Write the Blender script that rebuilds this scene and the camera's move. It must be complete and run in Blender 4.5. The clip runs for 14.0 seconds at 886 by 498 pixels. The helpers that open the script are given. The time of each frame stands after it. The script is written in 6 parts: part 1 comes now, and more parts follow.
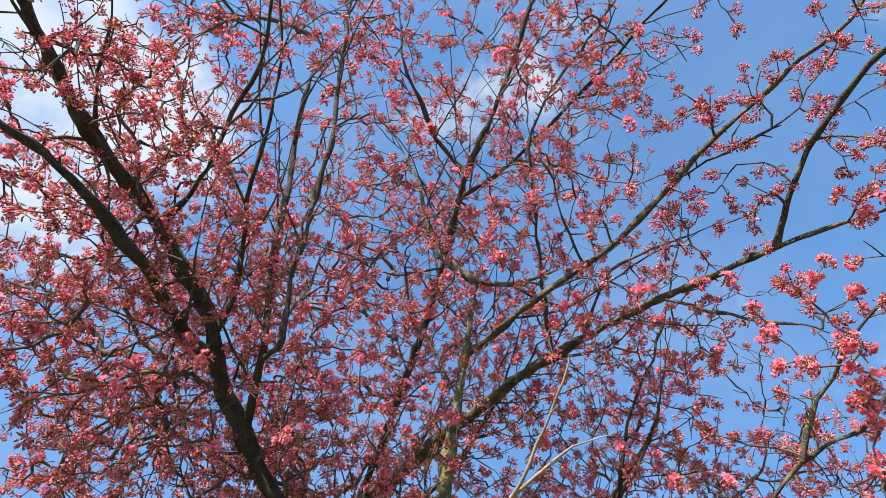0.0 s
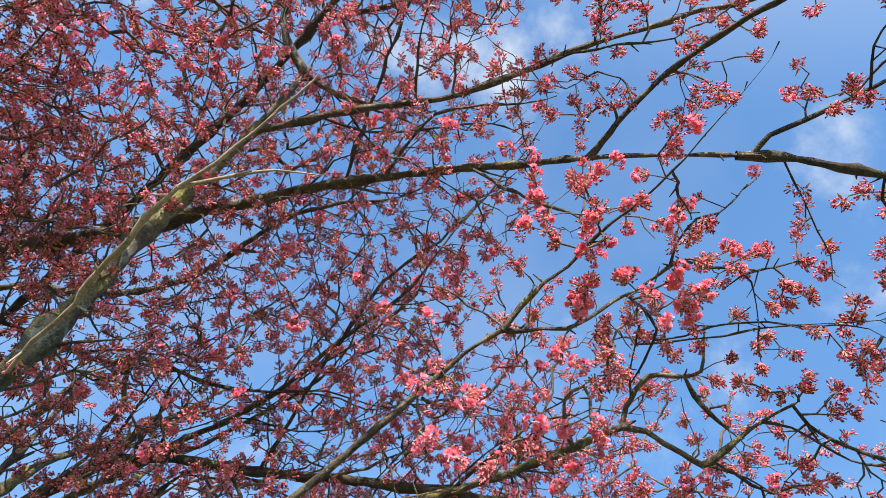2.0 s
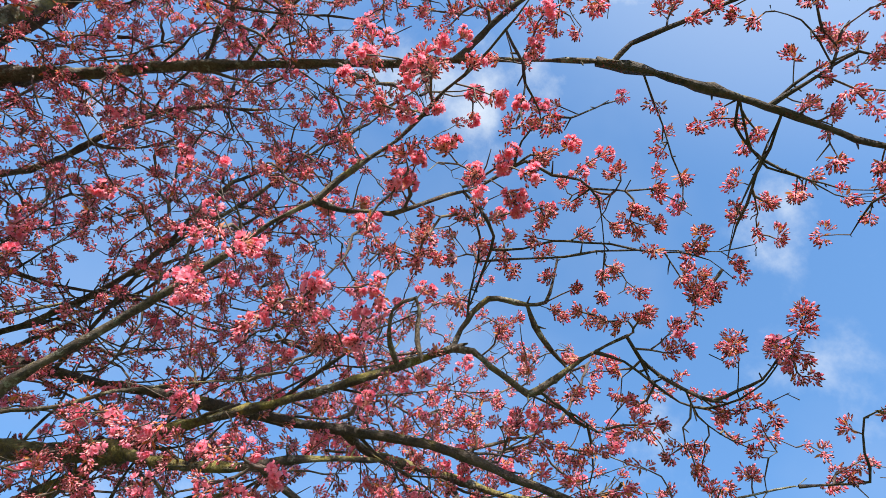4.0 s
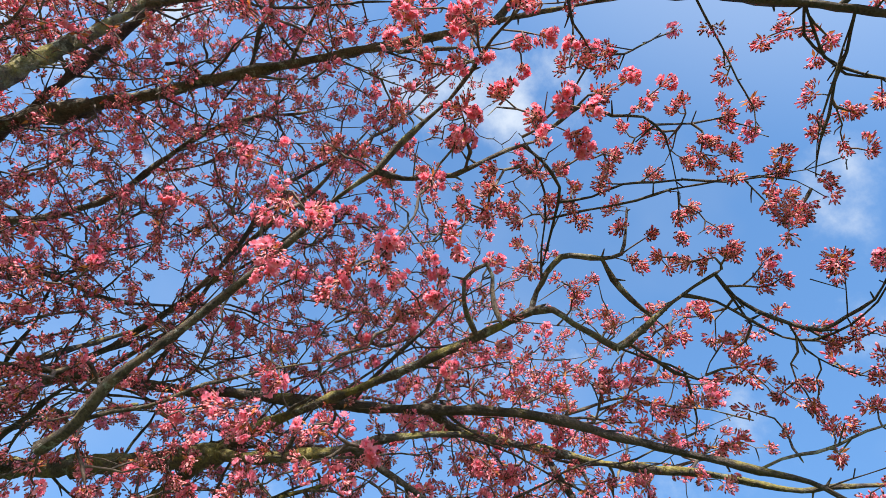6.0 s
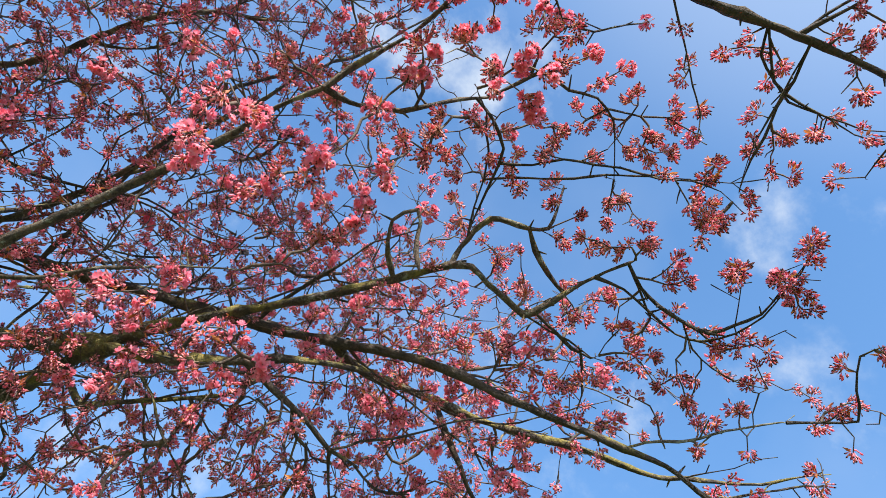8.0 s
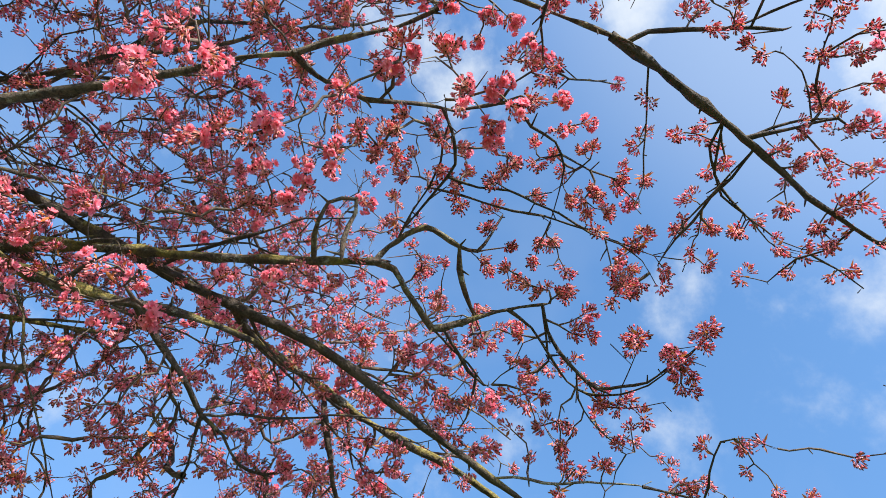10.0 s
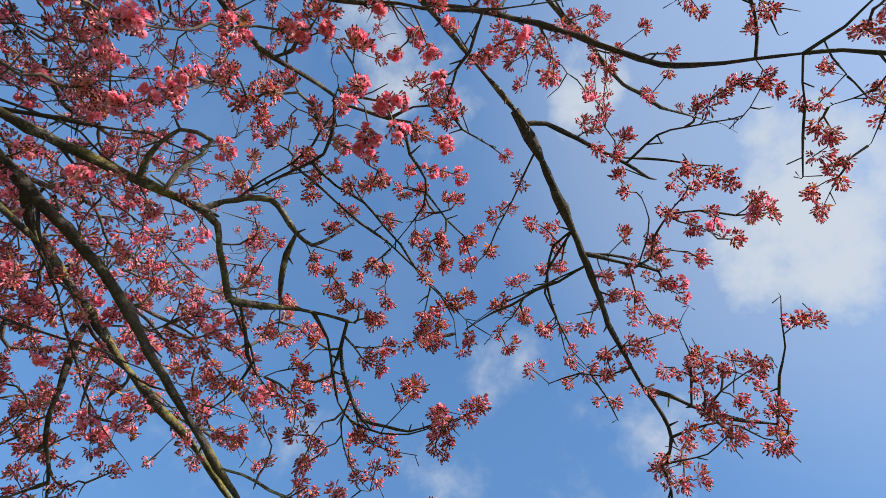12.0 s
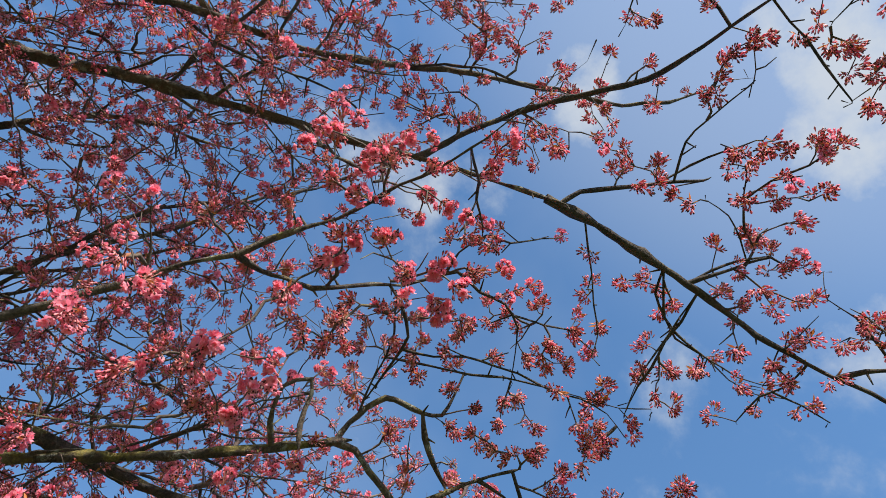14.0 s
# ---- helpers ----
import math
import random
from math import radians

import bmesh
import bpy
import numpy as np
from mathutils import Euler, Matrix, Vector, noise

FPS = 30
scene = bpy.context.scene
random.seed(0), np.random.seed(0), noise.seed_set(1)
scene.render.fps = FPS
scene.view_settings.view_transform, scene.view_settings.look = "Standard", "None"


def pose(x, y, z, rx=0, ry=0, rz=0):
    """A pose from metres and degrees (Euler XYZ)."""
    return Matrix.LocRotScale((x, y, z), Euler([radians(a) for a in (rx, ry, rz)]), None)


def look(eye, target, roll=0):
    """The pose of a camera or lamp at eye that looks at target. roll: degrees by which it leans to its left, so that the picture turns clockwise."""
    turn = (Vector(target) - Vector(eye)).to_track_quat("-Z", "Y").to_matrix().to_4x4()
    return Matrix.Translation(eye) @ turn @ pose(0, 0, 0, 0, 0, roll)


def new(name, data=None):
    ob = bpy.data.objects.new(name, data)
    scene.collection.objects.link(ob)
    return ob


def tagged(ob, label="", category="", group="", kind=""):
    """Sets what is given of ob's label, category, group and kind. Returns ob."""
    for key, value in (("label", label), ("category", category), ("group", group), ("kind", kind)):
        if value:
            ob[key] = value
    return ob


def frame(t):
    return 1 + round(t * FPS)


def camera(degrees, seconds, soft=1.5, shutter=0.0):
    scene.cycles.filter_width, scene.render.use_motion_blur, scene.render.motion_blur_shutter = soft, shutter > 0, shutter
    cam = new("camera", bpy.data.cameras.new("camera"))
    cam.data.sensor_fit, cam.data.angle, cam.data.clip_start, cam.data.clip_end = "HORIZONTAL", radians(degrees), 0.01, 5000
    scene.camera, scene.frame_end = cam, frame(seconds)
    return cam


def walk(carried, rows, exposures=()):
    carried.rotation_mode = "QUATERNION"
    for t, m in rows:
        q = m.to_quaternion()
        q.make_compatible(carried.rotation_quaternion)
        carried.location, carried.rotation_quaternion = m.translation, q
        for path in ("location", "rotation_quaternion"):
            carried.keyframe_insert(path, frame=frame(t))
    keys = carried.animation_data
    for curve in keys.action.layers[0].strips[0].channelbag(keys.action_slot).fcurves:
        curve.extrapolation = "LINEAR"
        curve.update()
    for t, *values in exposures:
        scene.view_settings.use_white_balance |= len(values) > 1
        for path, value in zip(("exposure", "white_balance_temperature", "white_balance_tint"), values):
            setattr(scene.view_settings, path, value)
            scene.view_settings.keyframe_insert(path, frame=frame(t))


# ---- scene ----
cam = camera(76.0, 14.0, soft=0.4)
PATH = [
    (0, (0.073, 0.066, 1.727), (0.101, 1.111, 3.432), 1.2),
    (0.5, (0.177, 0.148, 1.723), (0.257, 1.207, 3.417), 3.1),
    (1, (0.32, 0.195, 1.71), (0.538, 1.283, 3.373), 6.4),
    (1.5, (0.42, 0.297, 1.674), (0.751, 1.368, 3.33), 8.4),
    (2, (0.48, 0.412, 1.632), (0.927, 1.483, 3.261), 10.4),
    (2.5, (0.543, 0.506, 1.612), (1.11, 1.564, 3.212), 7.8),
    (3, (0.682, 0.521, 1.595), (1.345, 1.523, 3.195), 8.6),
    (3.2, (0.77, 0.512, 1.601), (1.425, 1.468, 3.23), 9.9),
    (5.3, (1.007, 0.611, 1.565), (1.393, 1.558, 3.283), 12.4),
    (5.5, (0.997, 0.627, 1.563), (1.375, 1.586, 3.276), 12.5),
    (6, (0.985, 0.642, 1.551), (1.357, 1.639, 3.245), 12.5),
    (6.5, (1.001, 0.658, 1.534), (1.406, 1.703, 3.19), 11.5),
    (7, (1.017, 0.666, 1.523), (1.46, 1.713, 3.169), 12.3),
    (7.5, (1.031, 0.655, 1.526), (1.577, 1.657, 3.169), 13.6),
    (7.7, (1.04, 0.653, 1.528), (1.622, 1.63, 3.173), 13.8),
    (9.8, (1.019, 0.655, 1.537), (1.731, 1.504, 3.202), 19.5),
    (10, (1.026, 0.64, 1.544), (1.79, 1.406, 3.226), 19.1),
    (10.5, (1.046, 0.607, 1.552), (1.884, 1.221, 3.26), 21.7),
    (11, (1.062, 0.586, 1.556), (1.93, 1.056, 3.295), 24.1),
    (11.5, (1.059, 0.571, 1.562), (1.929, 0.97, 3.319), 25.0),
    (12, (1.047, 0.552, 1.576), (1.886, 0.896, 3.358), 24.0),
    (12.5, (1.02, 0.557, 1.59), (1.788, 0.861, 3.412), 24.3),
    (13, (0.985, 0.549, 1.605), (1.675, 0.853, 3.457), 21.7),
    (13.5, (0.947, 0.53, 1.614), (1.547, 0.912, 3.484), 17.8),
    (14, (0.931, 0.519, 1.623), (1.437, 1.079, 3.476), 16.2),
]
walk(cam, [(t, look(eye, target, roll)) for t, eye, target, roll in PATH], exposures=[(0.0, 0.95), (2.0, 1.01), (7.7, 1.04), (10.0, 0.99), (11.0, 0.80), (12.5, 0.54), (14.0, 0.53)])

# ---------------------------------------------------------------- light
SUN_ELEVATION, SUN_AZIMUTH = 37.0, 212.0      # degrees; azimuth clockwise from +y
SKY_STRENGTH, SUN_STRENGTH = 0.15, 5.0

world = bpy.data.worlds.new("sky")
scene.world = world
world.use_nodes = True
wt = world.node_tree
wt.nodes.clear()


def wnode(kind, **values):
    n = wt.nodes.new(kind)
    for key, value in values.items():
        n.inputs[key.replace("_", " ")].default_value = value
    return n


sky = wt.nodes.new("ShaderNodeTexSky")
sky.sky_type = "NISHITA"
sky.sun_disc = False
sky.sun_elevation = radians(SUN_ELEVATION)
sky.sun_rotation = radians(SUN_AZIMUTH)
sky.air_density, sky.dust_density, sky.ozone_density = 1.0, 0.6, 2.5
way = wt.nodes.new("ShaderNodeTexCoord")
lift = wt.nodes.new("ShaderNodeVectorMath")       # clear spring air: no whitening towards the horizon
lift.operation = "MULTIPLY_ADD"
lift.inputs[1].default_value = (1, 1, 0.40)
lift.inputs[2].default_value = (0, 0, 0.52)
wt.links.new(way.outputs["Generated"], lift.inputs[0])
level = wt.nodes.new("ShaderNodeVectorMath")
level.operation = "NORMALIZE"
wt.links.new(lift.outputs[0], level.inputs[0])
wt.links.new(level.outputs[0], sky.inputs["Vector"])
# scattered fair-weather clouds: soft banks, broken up by noise
CLOUDS = [((-0.57, 0.264, 0.778), 22, 0.95), ((0.141, 0.269, 0.953), 5, 0.5), ((0.585, 0.052, 0.809), 6, 0.5), ((0.19, 0.19, 0.962), 7, 0.3),
          ((0.004, 0.334, 0.942), 8, 0.35), ((0.14, -0.045, 0.989), 6.5, 0.75), ((0.235, -0.04, 0.971), 7, 0.3), ((0.60, -0.15, 0.785), 8, 0.42), ((0.38, -0.35, 0.857), 9, 0.6), ((0.34, -0.41, 0.845), 12, 0.5),
          ((0.19, -0.47, 0.861), 9, 0.35), ((0.16, -0.30, 0.94), 9, 0.2), ((0.215, -0.35, 0.911), 6, 0.4),
          ((0.55, 0.745, 0.38), 6, 0.8)]
total = None
for centre, spread, weight in CLOUDS:
    dot = wt.nodes.new("ShaderNodeVectorMath")
    dot.operation = "DOT_PRODUCT"
    dot.inputs[1].default_value = Vector(centre).normalized()
    wt.links.new(way.outputs["Generated"], dot.inputs[0])
    lobe = wt.nodes.new("ShaderNodeMapRange")
    lobe.interpolation_type = "SMOOTHSTEP"
    lobe.inputs["From Min"].default_value = math.cos(radians(spread))
    lobe.inputs["From Max"].default_value = 1.0
    lobe.inputs["To Max"].default_value = weight
    wt.links.new(dot.outputs["Value"], lobe.inputs["Value"])
    if total is None:
        total = lobe.outputs["Result"]
    else:
        add = wt.nodes.new("ShaderNodeMath")
        add.operation = "ADD"
        wt.links.new(total, add.inputs[0])
        wt.links.new(lobe.outputs["Result"], add.inputs[1])
        total = add.outputs[0]
billow = wnode("ShaderNodeTexNoise", Scale=5.0, Detail=7.0, Roughness=0.6)
wt.links.new(way.outputs["Generated"], billow.inputs["Vector"])
veil = wnode("ShaderNodeTexNoise", Scale=2.2, Detail=4.0, Roughness=0.55)
wt.links.new(way.outputs["Generated"], veil.inputs["Vector"])
mass = wt.nodes.new("ShaderNodeMath")
mass.operation = "MULTIPLY_ADD"
wt.links.new(billow.outputs["Fac"], mass.inputs[0])
mass.inputs[1].default_value = 3.0
mass.inputs[2].default_value = -1.8
both = wt.nodes.new("ShaderNodeMath")
both.operation = "ADD"
wt.links.new(mass.outputs[0], both.inputs[0])
wt.links.new(total, both.inputs[1])
cover = wt.nodes.new("ShaderNodeMapRange")
cover.interpolation_type = "SMOOTHSTEP"
cover.inputs["From Min"].default_value = -0.1
cover.inputs["From Max"].default_value = 0.95
cover.inputs["To Max"].default_value = 0.9
wt.links.new(both.outputs[0], cover.inputs["Value"])
haze = wt.nodes.new("ShaderNodeMapRange")
haze.inputs["From Min"].default_value = 0.45
haze.inputs["From Max"].default_value = 0.75
haze.inputs["To Max"].default_value = 0.15
wt.links.new(veil.outputs["Fac"], haze.inputs["Value"])
high = wt.nodes.new("ShaderNodeVectorMath")
high.operation = "DOT_PRODUCT"
high.inputs[1].default_value = Vector((0.12, -0.42, 0.9)).normalized()
wt.links.new(way.outputs["Generated"], high.inputs[0])
cirrus = wt.nodes.new("ShaderNodeMapRange")
cirrus.interpolation_type = "SMOOTHSTEP"
cirrus.inputs["From Min"].default_value = math.cos(radians(38))
cirrus.inputs["From Max"].default_value = math.cos(radians(8))
cirrus.inputs["To Max"].default_value = 0.34
wt.links.new(high.outputs["Value"], cirrus.inputs["Value"])
film_of = wt.nodes.new("ShaderNodeMath")
film_of.operation = "MAXIMUM"
wt.links.new(cirrus.outputs["Result"], film_of.inputs[0])
wt.links.new(haze.outputs["Result"], film_of.inputs[1])
most = wt.nodes.new("ShaderNodeMath")
most.operation = "MAXIMUM"
wt.links.new(cover.outputs["Result"], most.inputs[0])
wt.links.new(film_of.outputs[0], most.inputs[1])
tone = wt.nodes.new("ShaderNodeHueSaturation")
tone.inputs["Saturation"].default_value = 1.14
tone.inputs["Hue"].default_value = 0.4965
tone.inputs["Value"].default_value = 1.20
wt.links.new(sky.outputs["Color"], tone.inputs["Color"])
blend = wt.nodes.new("ShaderNodeMix")
blend.data_type = "RGBA"
wt.links.new(most.outputs[0], blend.inputs["Factor"])
wt.links.new(tone.outputs["Color"], blend.inputs[6])
blend.inputs[7].default_value = (2.95, 3.2, 3.5, 1)
glow = wt.nodes.new("ShaderNodeBackground")
glow.inputs["Strength"].default_value = SKY_STRENGTH
wt.links.new(blend.outputs[2], glow.inputs["Color"])
wt.links.new(glow.outputs[0], wt.nodes.new("ShaderNodeOutputWorld").inputs["Surface"])

to_sun = Vector((math.cos(radians(SUN_ELEVATION)) * math.sin(radians(SUN_AZIMUTH)),
                 math.cos(radians(SUN_ELEVATION)) * math.cos(radians(SUN_AZIMUTH)), math.sin(radians(SUN_ELEVATION))))
sun = new("sun", bpy.data.lights.new("sun", "SUN"))
sun.data.energy, sun.data.angle, sun.data.color = SUN_STRENGTH, radians(0.53), (1.0, 0.96, 0.90)
sun.matrix_world = look(to_sun * 30, (0, 0, 0))


# ---------------------------------------------------------------- materials
def material(name):
    m = bpy.data.materials.new(name)
    m.use_nodes = True
    t = m.node_tree
    return m, t, t.nodes["Principled BSDF"]


def ramp(t, source, stops):
    r = t.nodes.new("ShaderNodeValToRGB")
    while len(r.color_ramp.elements) < len(stops):
        r.color_ramp.elements.new(0.5)
    for e, (at, c) in zip(r.color_ramp.elements, stops):
        e.position, e.color = at, (*c, 1)
    t.links.new(source, r.inputs["Fac"])
    return r.outputs["Color"]


def noise_tex(t, vector, scale, detail=5.0, rough=0.6, out="Fac"):
    n = t.nodes.new("ShaderNodeTexNoise")
    n.inputs["Scale"].default_value, n.inputs["Detail"].default_value, n.inputs["Roughness"].default_value = scale, detail, rough
    t.links.new(vector, n.inputs["Vector"])
    return n.outputs[out]


def mixed(t, fac, a, b):
    n = t.nodes.new("ShaderNodeMix")
    n.data_type = "RGBA"
    t.links.new(fac, n.inputs["Factor"])
    for slot, value in ((6, a), (7, b)):
        if isinstance(value, tuple):
            n.inputs[slot].default_value = (*value, 1)
        else:
            t.links.new(value, n.inputs[slot])
    return n.outputs[2]


def calc(t, op, a, b):
    n = t.nodes.new("ShaderNodeMath")
    n.operation, n.use_clamp = op, op == "SUBTRACT"
    for slot, value in ((0, a), (1, b)):
        if isinstance(value, (int, float)):
            n.inputs[slot].default_value = value
        else:
            t.links.new(value, n.inputs[slot])
    return n.outputs[0]


def bark(name, dark, light, lichen, moss, bump=0.9):
    """Rough bark with pale lichen crusts and yellow-green moss, thicker on the weather side."""
    m, t, p = material(name)
    place = t.nodes.new("ShaderNodeTexCoord").outputs["Object"]
    fine = noise_tex(t, place, 160, 6, 0.7)
    broad = noise_tex(t, place, 18, 4, 0.6)
    colour = ramp(t, calc(t, "ADD", calc(t, "MULTIPLY", fine, 0.55), calc(t, "MULTIPLY", broad, 0.45)), [(0.40, dark), (0.60, light)])
    up = t.nodes.new("ShaderNodeSeparateXYZ")
    t.links.new(t.nodes.new("ShaderNodeNewGeometry").outputs["Normal"], up.inputs[0])
    crust = ramp(t, noise_tex(t, place, 26, 8, 0.75), [(0.60 - 0.12 * lichen, (0, 0, 0)), (0.66 - 0.12 * lichen, (1, 1, 1))])
    if lichen:
        colour = mixed(t, calc(t, "MULTIPLY", crust, 0.75), colour, (0.34, 0.34, 0.27))
    if moss:
        patch = noise_tex(t, place, 9, 6, 0.7)
        green = ramp(t, calc(t, "ADD", patch, calc(t, "MULTIPLY", up.outputs["Z"], 0.10)), [(0.60 - 0.1 * moss, (0, 0, 0)), (0.72 - 0.1 * moss, (1, 1, 1))])
        colour = mixed(t, calc(t, "MULTIPLY", green, 0.8), colour, ramp(t, fine, [(0.35, (0.13, 0.11, 0.03)), (0.65, (0.36, 0.29, 0.05))]))
    t.links.new(colour, p.inputs["Base Color"])
    p.inputs["Roughness"].default_value = 0.85
    b = t.nodes.new("ShaderNodeBump")
    b.inputs["Strength"].default_value, b.inputs["Distance"].default_value = bump, 0.012
    t.links.new(calc(t, "ADD", fine, broad), b.inputs["Height"])
    t.links.new(b.outputs["Normal"], p.inputs["Normal"])
    return m


def soft_tissue(name, stops, through_light, rough=0.55):
    """Petals, buds and young leaves: colour varies from piece to piece, light shines through."""
    m, t, p = material(name)
    place = t.nodes.new("ShaderNodeTexCoord").outputs["Object"]
    island = t.nodes.new("ShaderNodeNewGeometry").outputs["Random Per Island"]
    grain = noise_tex(t, place, 220, 3, 0.6)
    colour = ramp(t, calc(t, "ADD", calc(t, "MULTIPLY", island, 0.75), calc(t, "MULTIPLY", grain, 0.25)), stops)
    t.links.new(colour, p.inputs["Base Color"])
    p.inputs["Roughness"].default_value = rough
    p.inputs["Specular IOR Level"].default_value = 0.3
    if through_light:
        tr = t.nodes.new("ShaderNodeBsdfTranslucent")
        t.links.new(colour, tr.inputs["Color"])
        mix = t.nodes.new("ShaderNodeMixShader")
        mix.inputs["Fac"].default_value = through_light
        t.links.new(p.outputs[0], mix.inputs[1])
        t.links.new(tr.outputs[0], mix.inputs[2])
        t.links.new(mix.outputs[0], t.nodes["Material Output"].inputs["Surface"])
    return m


LIMB_BARK = bark("limb_bark", (0.036, 0.025, 0.018), (0.18, 0.13, 0.085), 0.35, 0.9)
PALE_BARK = bark("lichened_bark", (0.045, 0.036, 0.026), (0.20, 0.165, 0.12), 0.75, 1.3)
MOSS_BARK = bark("mossy_bark", (0.035, 0.025, 0.018), (0.14, 0.10, 0.07), 0.4, 1.8)
# darker copy: the backlit look of the upright stems is partly put into this colour
DARK_BARK = bark("dark_bark", (0.026, 0.020, 0.016), (0.115, 0.083, 0.058), 0, 0.6)
SHOOT_BARK = bark("smooth_shoot_bark", (0.20, 0.125, 0.085), (0.42, 0.30, 0.22), 0, 0, 0.15)
TWIG_BARK = bark("twig_bark", (0.036, 0.026, 0.020), (0.16, 0.11, 0.080), 0, 0.2, 0.3)
STALK = soft_tissue("flower_stalk", [(0.1, (0.60, 0.23, 0.17)), (0.9, (0.90, 0.55, 0.43))], 0.2)
CALYX = soft_tissue("bud_tip", [(0.1, (0.032, 0.010, 0.009)), (0.9, (0.15, 0.034, 0.026))], 0.0)
BUD = soft_tissue("bud_petals", [(0.1, (0.84, 0.20, 0.23)), (0.9, (0.98, 0.56, 0.54))], 0.48)
PETAL = soft_tissue("open_petals", [(0.1, (0.93, 0.18, 0.28)), (0.9, (0.99, 0.44, 0.51))], 0.45)
LEAF = soft_tissue("bronze_leaf", [(0.1, (0.36, 0.10, 0.03)), (0.9, (0.68, 0.26, 0.07))], 0.35)
ORGANS = [STALK, CALYX, BUD, PETAL, LEAF]


def grass_material():
    m, t, p = material("meadow_grass")
    place = t.nodes.new("ShaderNodeTexCoord").outputs["Object"]
    t.links.new(ramp(t, calc(t, "ADD", calc(t, "MULTIPLY", noise_tex(t, place, 40, 6), 0.6), calc(t, "MULTIPLY", noise_tex(t, place, 0.7, 4), 0.4)),
                     [(0.35, (0.04, 0.06, 0.015)), (0.65, (0.12, 0.15, 0.045))]), p.inputs["Base Color"])
    p.inputs["Roughness"].default_value = 0.9
    return m


# ---------------------------------------------------------------- mesh tools
rng = np.random.default_rng(7)


def unit(v):
    return v / max(np.linalg.norm(v), 1e-9)


class Sink:
    """Gathers quads or triangles for one mesh."""

    def __init__(self):
        self.v, self.f, self.m, self.n = [], [], [], 0

    def add(self, v, f, m=0):
        self.v.append(v)
        self.f.append(f + self.n)
        self.m.append(np.full(len(f), m) if np.isscalar(m) else m)
        self.n += len(v)

    def mesh(self, name, materials, smooth=True):
        v, f, m = np.concatenate(self.v), np.concatenate(self.f), np.concatenate(self.m)
        me = bpy.data.meshes.new(name)
        me.from_pydata(v.tolist(), [], f.tolist())
        for x in materials:
            me.materials.append(x)
        me.polygons.foreach_set("material_index", m.astype(np.int32))
        me.polygons.foreach_set("use_smooth", np.full(len(f), smooth))
        me.update()
        return me


def spline(points, step):
    """A smooth line through the knots (any number of columns), resampled at about step metres."""
    p = np.asarray(points, float)
    q = np.vstack([2 * p[0] - p[1], p, 2 * p[-1] - p[-2]])
    out = []
    for i in range(1, len(q) - 2):
        n = max(2, int(np.linalg.norm((q[i + 1] - q[i])[:3]) / step))
        u = np.linspace(0, 1, n, endpoint=False)[:, None]
        a, b, c, d = q[i - 1], q[i], q[i + 1], q[i + 2]
        curve = 0.5 * (2 * b + (c - a) * u + (2 * a - 5 * b + 4 * c - d) * u ** 2 + (3 * b - a - 3 * c + d) * u ** 3)
        out.append(0.65 * curve + 0.35 * (b + (c - b) * u))
    return np.vstack(out + [p[-1:]])


def rings(line):
    """Tangents and two side vectors along a line, without twist."""
    t = np.gradient(line, axis=0)
    t /= np.maximum(np.linalg.norm(t, axis=1), 1e-9)[:, None]
    a = np.zeros_like(t)
    s = unit(np.cross(t[0], (0.31, 0.17, 0.93)))
    for i in range(len(t)):
        s = unit(s - t[i] * (s @ t[i]))
        a[i] = s
    return t, a, np.cross(t, a)


def tube(sink, line, radii, sides, m=0, rough=0.0):
    line, radii = np.asarray(line, float), np.asarray(radii, float)
    t, a, b = rings(line)
    ang = np.linspace(0, 2 * np.pi, sides, endpoint=False)
    r = np.repeat(radii[:, None], sides, 1)
    if rough:
        wob = rng.normal(0, 1, (len(line), sides))
        wob = wob + 0.7 * np.roll(wob, 1, 0) + 0.7 * np.roll(wob, 1, 1)
        lump = np.interp(np.arange(len(line)), np.arange(0, len(line) + 4, 4), rng.normal(0, 1, len(range(0, len(line) + 4, 4))))
        r = r * (1 + rough * wob + 0.8 * rough * lump[:, None])
    v = line[:, None] + r[..., None] * (np.cos(ang)[:, None] * a[:, None] + np.sin(ang)[:, None] * b[:, None])
    n = len(line)
    i, j = np.meshgrid(np.arange(n - 1), np.arange(sides), indexing="ij")
    k = (j + 1) % sides
    f = np.stack([i * sides + j, i * sides + k, (i + 1) * sides + k, (i + 1) * sides + j], -1).reshape(-1, 4)
    sink.add(v.reshape(-1, 3), f, m)


def part(name, data, parent, label=""):
    ob = new(name, data)
    ob.parent = parent
    return tagged(ob, label) if label else ob


# ---------------------------------------------------------------- ground
def ground():
    s = Sink()
    steps = np.concatenate([-np.geomspace(2000, 3, 22), np.linspace(-2, 2, 9), np.geomspace(3, 2000, 22)])
    x, y = np.meshgrid(steps, steps, indexing="ij")
    z = 0.05 * np.sin(x * 0.9) * np.cos(y * 0.7) * np.exp(-(x ** 2 + y ** 2) / 400) - 0.03
    n = len(steps)
    i, j = np.meshgrid(np.arange(n - 1), np.arange(n - 1), indexing="ij")
    s.add(np.stack([x, y, z], -1).reshape(-1, 3), np.stack([i * n + j, (i + 1) * n + j, (i + 1) * n + j + 1, i * n + j + 1], -1).reshape(-1, 4))
    return tagged(new("ground", s.mesh("ground", [grass_material()])), "wide flat meadow of short green grass", "ground", kind="structure")


ground()

# ---------------------------------------------------------------- the cherry tree
tree = new("cherry_tree")
tree.location = (-0.42, 2.45, 0)
BASE = np.array((-0.42, 2.45, 0.0))
FORK = np.array((-0.30, 2.45, 1.65))
tagged(tree, "pink flowering cherry tree, mostly in bud, with lichened limbs", "tree")

